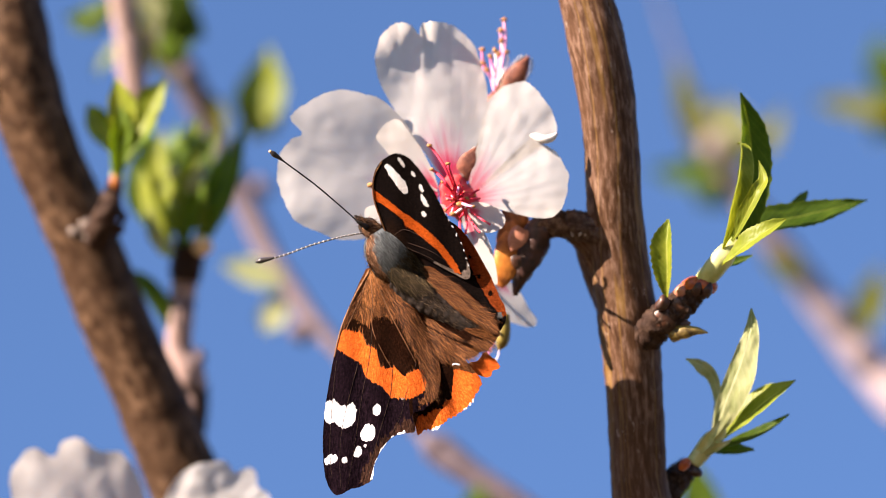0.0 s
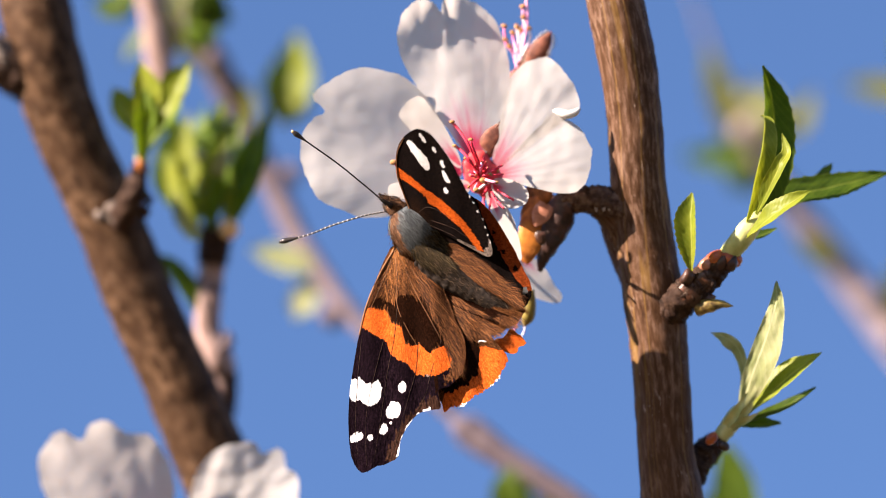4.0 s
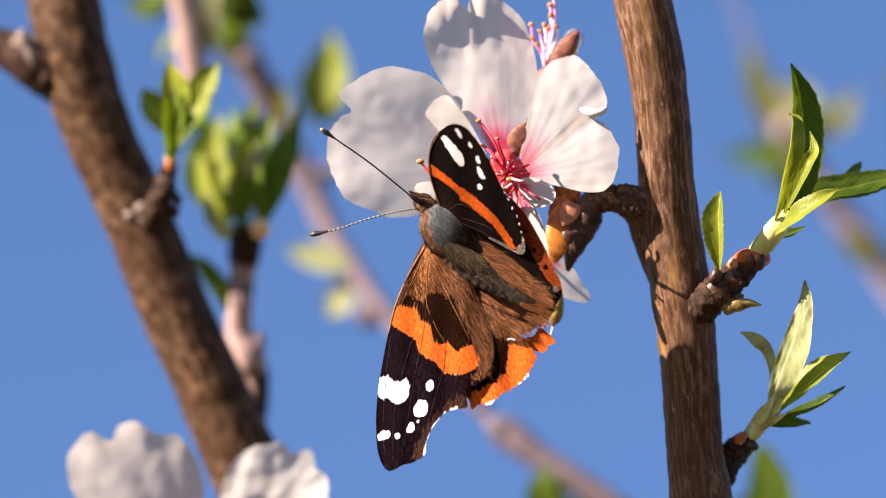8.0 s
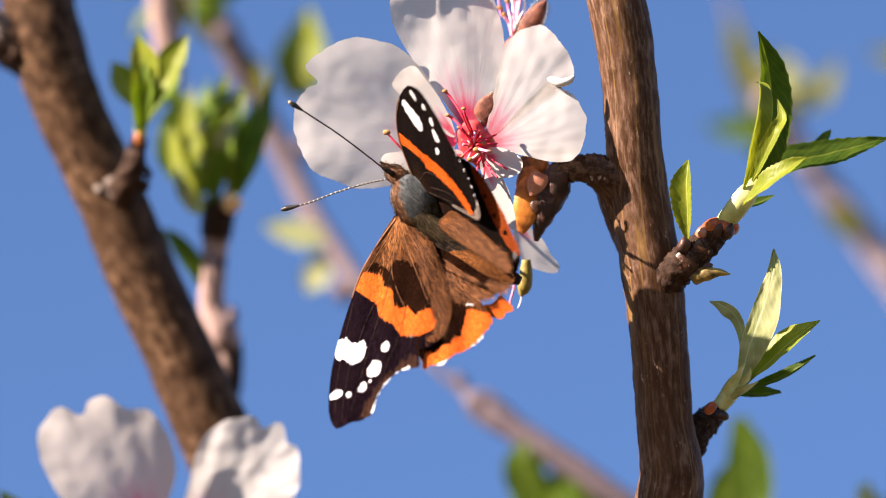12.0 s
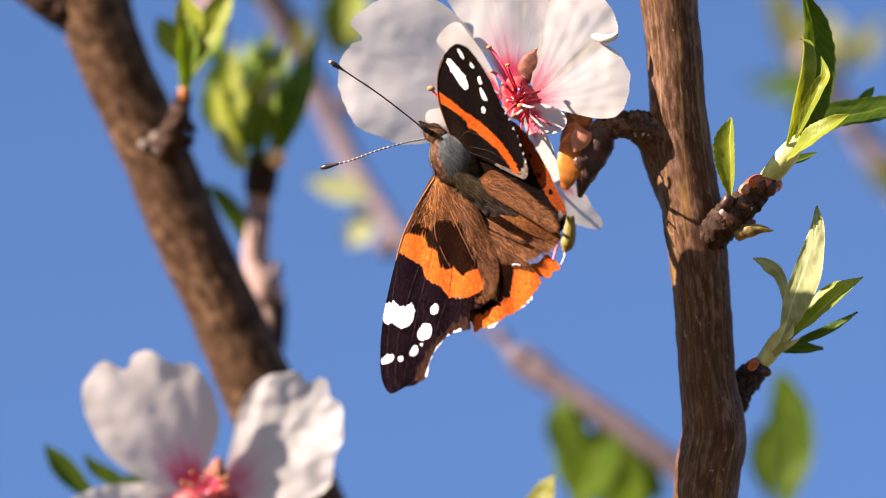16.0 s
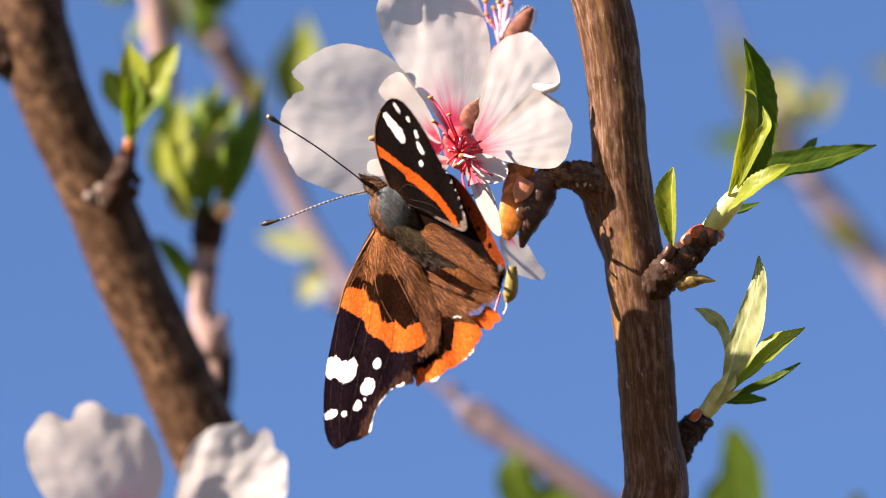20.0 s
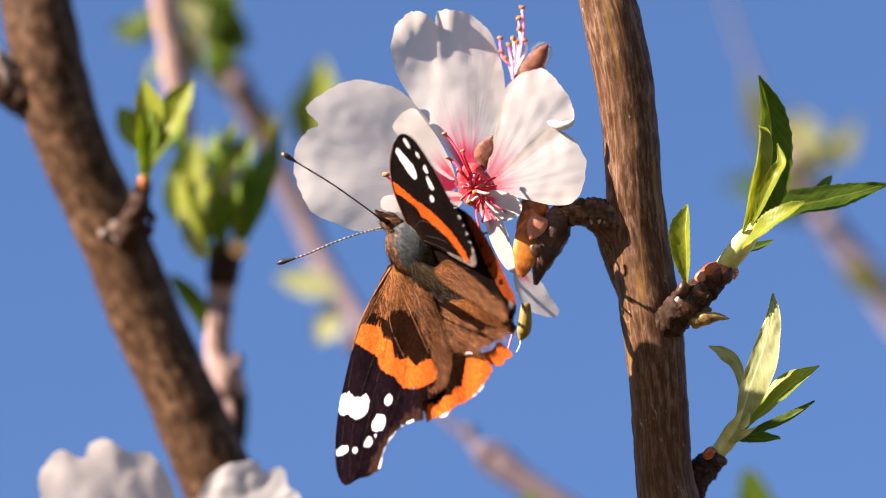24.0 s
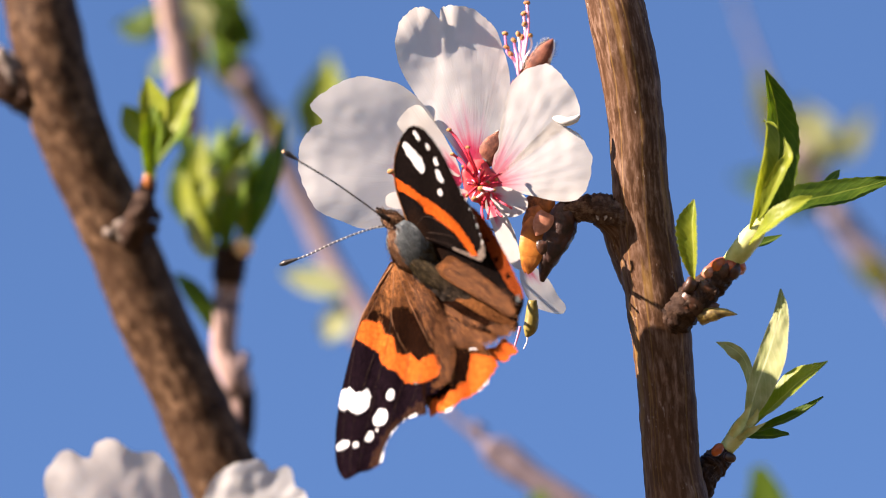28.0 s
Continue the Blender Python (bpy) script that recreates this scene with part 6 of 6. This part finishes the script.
B_ROWS = (
    (0, 3.59, -1.85, 1.96), (0.5, 1.00, 2.79, 2.25), (1, 1.01, -5.84, 1.34), (1.5, 1.48, -8.00, 1.23), (2, 1.80, -8.25, 1.09), (2.5, 1.48, -7.84, 1.05),
    (3, 2.28, -9.81, 0.80), (3.5, 1.87, -8.37, 0.86), (5.5, 3.08, 5.32, 1.39), (6, 1.79, 1.21, 0.97), (6.5, 2.47, -2.75, -0.46), (7, 0.55, -5.25, -0.62),
    (7.5, -0.46, -2.95, -0.40), (8, 0.00, -0.00, -0.00), (8.5, -2.16, 13.76, 2.30), (9, -0.31, -4.26, -0.54), (9.5, 0.13, 0.94, 0.22), (10, 1.15, 2.06, 0.17),
    (10.5, -5.39, -11.82, -1.84), (11, -11.06, -15.19, -1.28), (11.5, -7.08, -20.13, -0.91), (12, -8.50, -18.00, -1.06), (12.5, -4.48, -21.55, -0.51), (13, -5.59, -19.42, -0.78),
    (13.5, -5.23, -20.75, -0.38), (15.5, -8.57, -17.27, -0.15), (16, -10.24, -8.46, -0.53), (16.5, -11.43, -9.44, -0.98), (17, -8.55, -9.04, -0.21), (17.5, -7.76, -2.12, 1.08),
    (18, -8.41, -18.41, -0.13), (18.5, -6.20, -16.36, -0.48), (19, -8.45, -14.95, -0.62), (19.5, -7.60, -16.42, -0.62), (20, -7.70, -9.39, 0.61), (20.5, -7.96, -14.24, -0.15),
    (22.5, -6.99, -18.42, 0.04), (23, -8.85, -10.01, 0.41), (23.5, -11.29, -14.20, 0.03), (24, -8.32, -16.55, 0.40), (24.5, -6.46, -18.09, 0.59), (25, -7.94, -17.78, 0.53),
    (25.5, -7.64, -17.45, 0.41), (26, -7.75, -21.96, 0.57), (26.5, -9.43, -25.21, 0.70), (27, -12.16, -19.57, 0.39), (27.5, -15.76, -12.87, 0.08), (28, -14.70, -8.35, 0.40),
)
HIND_B_ROWS = (
    (0, 2.06, -1.05, 0.67), (0.5, 1.11, 2.43, 1.26), (1, -0.22, -4.43, 0.75), (1.5, -0.46, -6.41, 0.62), (2, 0.28, -5.69, 0.49), (2.5, 0.04, -5.52, 0.58),
    (3, 0.34, -6.77, 0.52), (3.5, 0.64, -5.01, 0.96), (5.5, 3.82, 6.24, 1.05), (6, 2.51, 2.98, 0.70), (6.5, 2.44, -0.13, -0.56), (7, 0.29, -3.19, -0.57),
    (7.5, -0.43, -2.19, -0.44), (8, 0.00, -0.00, -0.00), (8.5, -0.26, 8.92, 1.48), (9, -0.47, -3.07, -0.47), (9.5, 0.08, 0.44, -0.07), (10, 1.13, 1.73, 0.11),
    (10.5, -5.07, -10.10, -1.40), (11, -8.45, -12.27, -0.49), (11.5, -6.53, -15.27, -0.60), (12, -7.17, -14.19, -0.57), (12.5, -5.06, -15.99, -0.67), (13, -5.48, -14.58, -0.63),
    (13.5, -5.62, -15.67, -0.42), (15.5, -6.72, -12.70, -0.26), (16, -7.07, -6.89, 0.04), (16.5, -7.84, -7.82, -0.60), (17, -6.03, -7.30, -0.30), (17.5, -4.69, -1.87, 0.86),
    (18, -6.63, -13.90, -1.00), (18.5, -5.05, -11.98, -1.18), (19, -6.37, -11.44, -1.07), (19.5, -6.13, -12.46, -1.09), (20, -5.25, -6.96, 0.22), (20.5, -5.84, -10.30, -0.57),
    (22.5, -5.28, -12.71, -0.82), (23, -5.71, -7.03, 0.11), (23.5, -7.90, -10.64, -0.33), (24, -6.16, -12.02, -0.36), (24.5, -5.32, -13.25, -0.46), (25, -6.01, -13.13, -1.21),
    (25.5, -6.02, -12.84, -0.34), (26, -6.28, -15.94, -0.78), (26.5, -7.07, -17.45, -1.18), (27, -8.72, -14.40, -0.57), (27.5, -10.56, -10.36, -0.39), (28, -9.30, -6.61, 0.30),
)
ANTENNA_A_ROWS = (
    (0, 0.00, 0.00, 0.00), (0.5, 0.00, 0.00, 0.00), (1, 0.00, 0.00, 0.00), (1.5, 0.00, 0.00, 0.00), (2, 0.00, 0.00, 0.00), (2.5, 0.00, 0.00, 0.00),
    (3, 0.00, 0.00, 0.00), (3.5, 0.00, 0.00, 0.00), (5.5, 1.14, 1.51, 3.98), (6, 0.98, 1.28, 2.77), (6.5, -0.43, -0.53, -0.24), (7, -0.36, -0.45, 0.24),
    (7.5, -0.20, -0.25, 0.99), (8, 0.17, 0.21, 0.92), (8.5, 1.50, 1.90, 0.92), (9, -0.19, -0.24, 0.59), (9.5, 1.70, 2.22, 2.81), (10, 2.40, 3.10, 2.09),
    (10.5, -0.79, -0.96, -1.04), (11, -0.91, -1.18, 1.87), (11.5, -0.37, -0.50, 2.42), (12, -0.34, -0.45, 2.17), (12.5, 0.86, 1.12, 2.90), (13, 0.90, 1.18, 3.52),
    (13.5, 1.31, 1.72, 3.16), (15.5, 1.30, 1.69, 2.89), (16, 1.67, 2.14, 1.81), (16.5, 0.90, 1.15, 2.07), (17, 1.42, 1.86, 2.79), (17.5, 1.65, 2.14, 2.61),
    (18, 1.23, 1.61, 3.07), (18.5, 1.77, 2.35, 3.86), (19, 1.21, 1.57, 2.86), (19.5, 1.70, 2.22, 3.10), (20, 1.71, 2.24, 3.03), (20.5, 1.60, 2.14, 4.30),
    (22.5, 1.60, 2.14, 4.30), (23, 1.60, 2.14, 4.30), (23.5, 1.60, 2.14, 4.30), (24, 1.60, 2.14, 4.30), (24.5, 1.60, 2.14, 4.30), (25, 1.60, 2.14, 4.30),
    (25.5, 1.60, 2.14, 4.30), (26, 1.60, 2.14, 4.30), (26.5, 1.60, 2.14, 4.30), (27, 1.60, 2.14, 4.30), (27.5, 1.60, 2.14, 4.30), (28, 1.60, 2.14, 4.30),
)
ANTENNA_B_ROWS = (
    (0, 0.00, 0.00, 0.00), (0.5, 0.23, -0.87, 0.48), (1, -0.22, 0.85, -0.54), (1.5, -0.19, 0.74, -0.13), (2, -0.32, 1.24, 0.06), (2.5, -0.25, 0.98, 0.19),
    (3, -0.39, 1.51, 0.23), (3.5, -0.41, 1.56, 0.34), (5.5, -0.57, 2.31, -1.27), (6, -0.10, 0.40, -1.02), (6.5, -0.43, 1.86, -3.86), (7, -0.28, 1.17, -2.59),
    (7.5, -0.26, 1.05, -2.32), (8, 0.04, -0.20, -2.35), (8.5, 0.00, -0.04, -2.01), (9, -0.02, 0.04, -3.76), (9.5, 0.04, -0.20, -1.97), (10, 0.32, -1.34, -1.94),
    (10.5, -0.16, 0.66, -2.73), (11, 0.27, -1.09, -1.04), (11.5, -0.11, 0.42, -0.94), (12, -0.24, 0.93, -0.66), (12.5, -0.44, 1.69, 0.17), (13, -0.16, 0.60, -0.03),
    (13.5, -0.31, 1.18, 0.25), (15.5, -0.25, 0.99, -0.22), (16, -0.05, 0.18, -1.06), (16.5, -0.12, 0.46, -0.71), (17, -0.09, 0.34, -0.22), (17.5, 0.16, -0.61, 0.00),
    (18, -0.35, 1.35, -0.32), (18.5, -0.63, 2.43, 0.02), (19, -0.24, 0.93, -0.61), (19.5, -0.41, 1.58, -0.06), (20, 0.02, -0.05, 0.87), (20.5, -0.50, 1.89, 0.92),
    (22.5, -0.70, 2.55, 2.06), (23, -0.70, 2.57, 1.83), (23.5, -0.47, 1.72, 2.41), (24, -0.50, 1.82, 2.13), (24.5, -0.55, 1.97, 2.78), (25, -0.36, 1.31, 2.56),
    (25.5, -0.57, 2.06, 2.64), (26, -1.34, 4.75, 2.79), (26.5, -1.20, 4.33, 2.19), (27, -0.81, 2.91, 2.39), (27.5, -0.44, 1.59, 2.31), (28, -0.32, 1.13, 3.78),
)
BODY_ROWS = (
    (0, 0.00, -0.00, 0.00), (0.5, 0.10, -0.06, 0.00), (1, 0.30, -0.04, 0.00), (1.5, 0.29, -0.12, 0.00), (2, 0.17, -0.17, 0.00), (2.5, 0.28, -0.22, 0.00),
    (3, 0.25, -0.24, 0.00), (3.5, 0.18, -0.23, 0.00), (5.5, -0.10, 0.06, 0.00), (6, 0.08, -0.01, 0.00), (6.5, 0.41, 0.30, 0.00), (7, 0.63, 0.21, 0.00),
    (7.5, 0.72, 0.12, 0.00), (8, 0.67, 0.09, 0.00), (8.5, 0.32, 0.15, 0.00), (9, 0.81, 0.25, 0.00), (9.5, 0.45, 0.03, 0.00), (10, 0.15, 0.03, 0.00),
    (10.5, 0.89, 0.40, 0.00), (11, 1.28, 0.11, 0.00), (11.5, 1.23, 0.01, 0.00), (12, 1.26, 0.12, 0.00), (12.5, 1.01, -0.11, 0.00), (13, 1.15, -0.22, 0.00),
    (13.5, 1.15, -0.25, 0.00), (15.5, 0.92, -0.44, 0.00), (16, 0.55, -0.32, 0.00), (16.5, 0.66, -0.31, 0.00), (17, 0.35, -0.53, 0.00), (17.5, -0.19, -0.73, 0.00),
    (18, 0.98, -0.51, 0.00), (18.5, 0.72, -0.54, 0.00), (19, 0.87, -0.52, 0.00), (19.5, 0.91, -0.52, 0.00), (20, 0.38, -0.70, 0.00), (20.5, 0.57, -0.61, 0.00),
    (22.5, 0.72, -0.71, 0.00), (23, 0.32, -0.67, 0.00), (23.5, 0.82, -0.60, 0.00), (24, 0.77, -0.75, 0.00), (24.5, 0.71, -0.77, 0.00), (25, 0.73, -0.65, 0.00),
    (25.5, 0.67, -0.81, 0.00), (26, 1.08, -0.64, 0.00), (26.5, 1.24, -0.54, 0.00), (27, 1.07, -0.69, 0.00), (27.5, 0.88, -0.58, 0.00), (28, 0.27, -0.76, 0.00),
)


def motions():
    def drift(ob, rows):
        home = ob.location.copy()
        walk(ob, [(t, Matrix.Translation(home + (RIGHT * x + UP * y + BACK * z) * 0.001)) for t, x, y, z in rows])

    def swing(ob, rows):
        home = Matrix.Translation(ob.location)
        keys = []
        for t, x, y, z in rows:
            v = RIGHT * radians(x) + UP * radians(y) + BACK * radians(z)
            keys.append((t, home @ (Matrix.Rotation(v.length, 4, v.normalized()) if v.length > 1e-6 else Matrix.Identity(4))))
        walk(ob, keys)

    drift(butterfly, BODY_ROWS)
    swing(fore_a, FORE_A_ROWS)
    swing(hind_a, HIND_A_ROWS)
    swing(torn_a, HIND_A_ROWS)
    swing(fore_b, B_ROWS)
    swing(hind_b, HIND_B_ROWS)
    swing(antenna_a, ANTENNA_A_ROWS)
    swing(antenna_b, ANTENNA_B_ROWS)


motions()
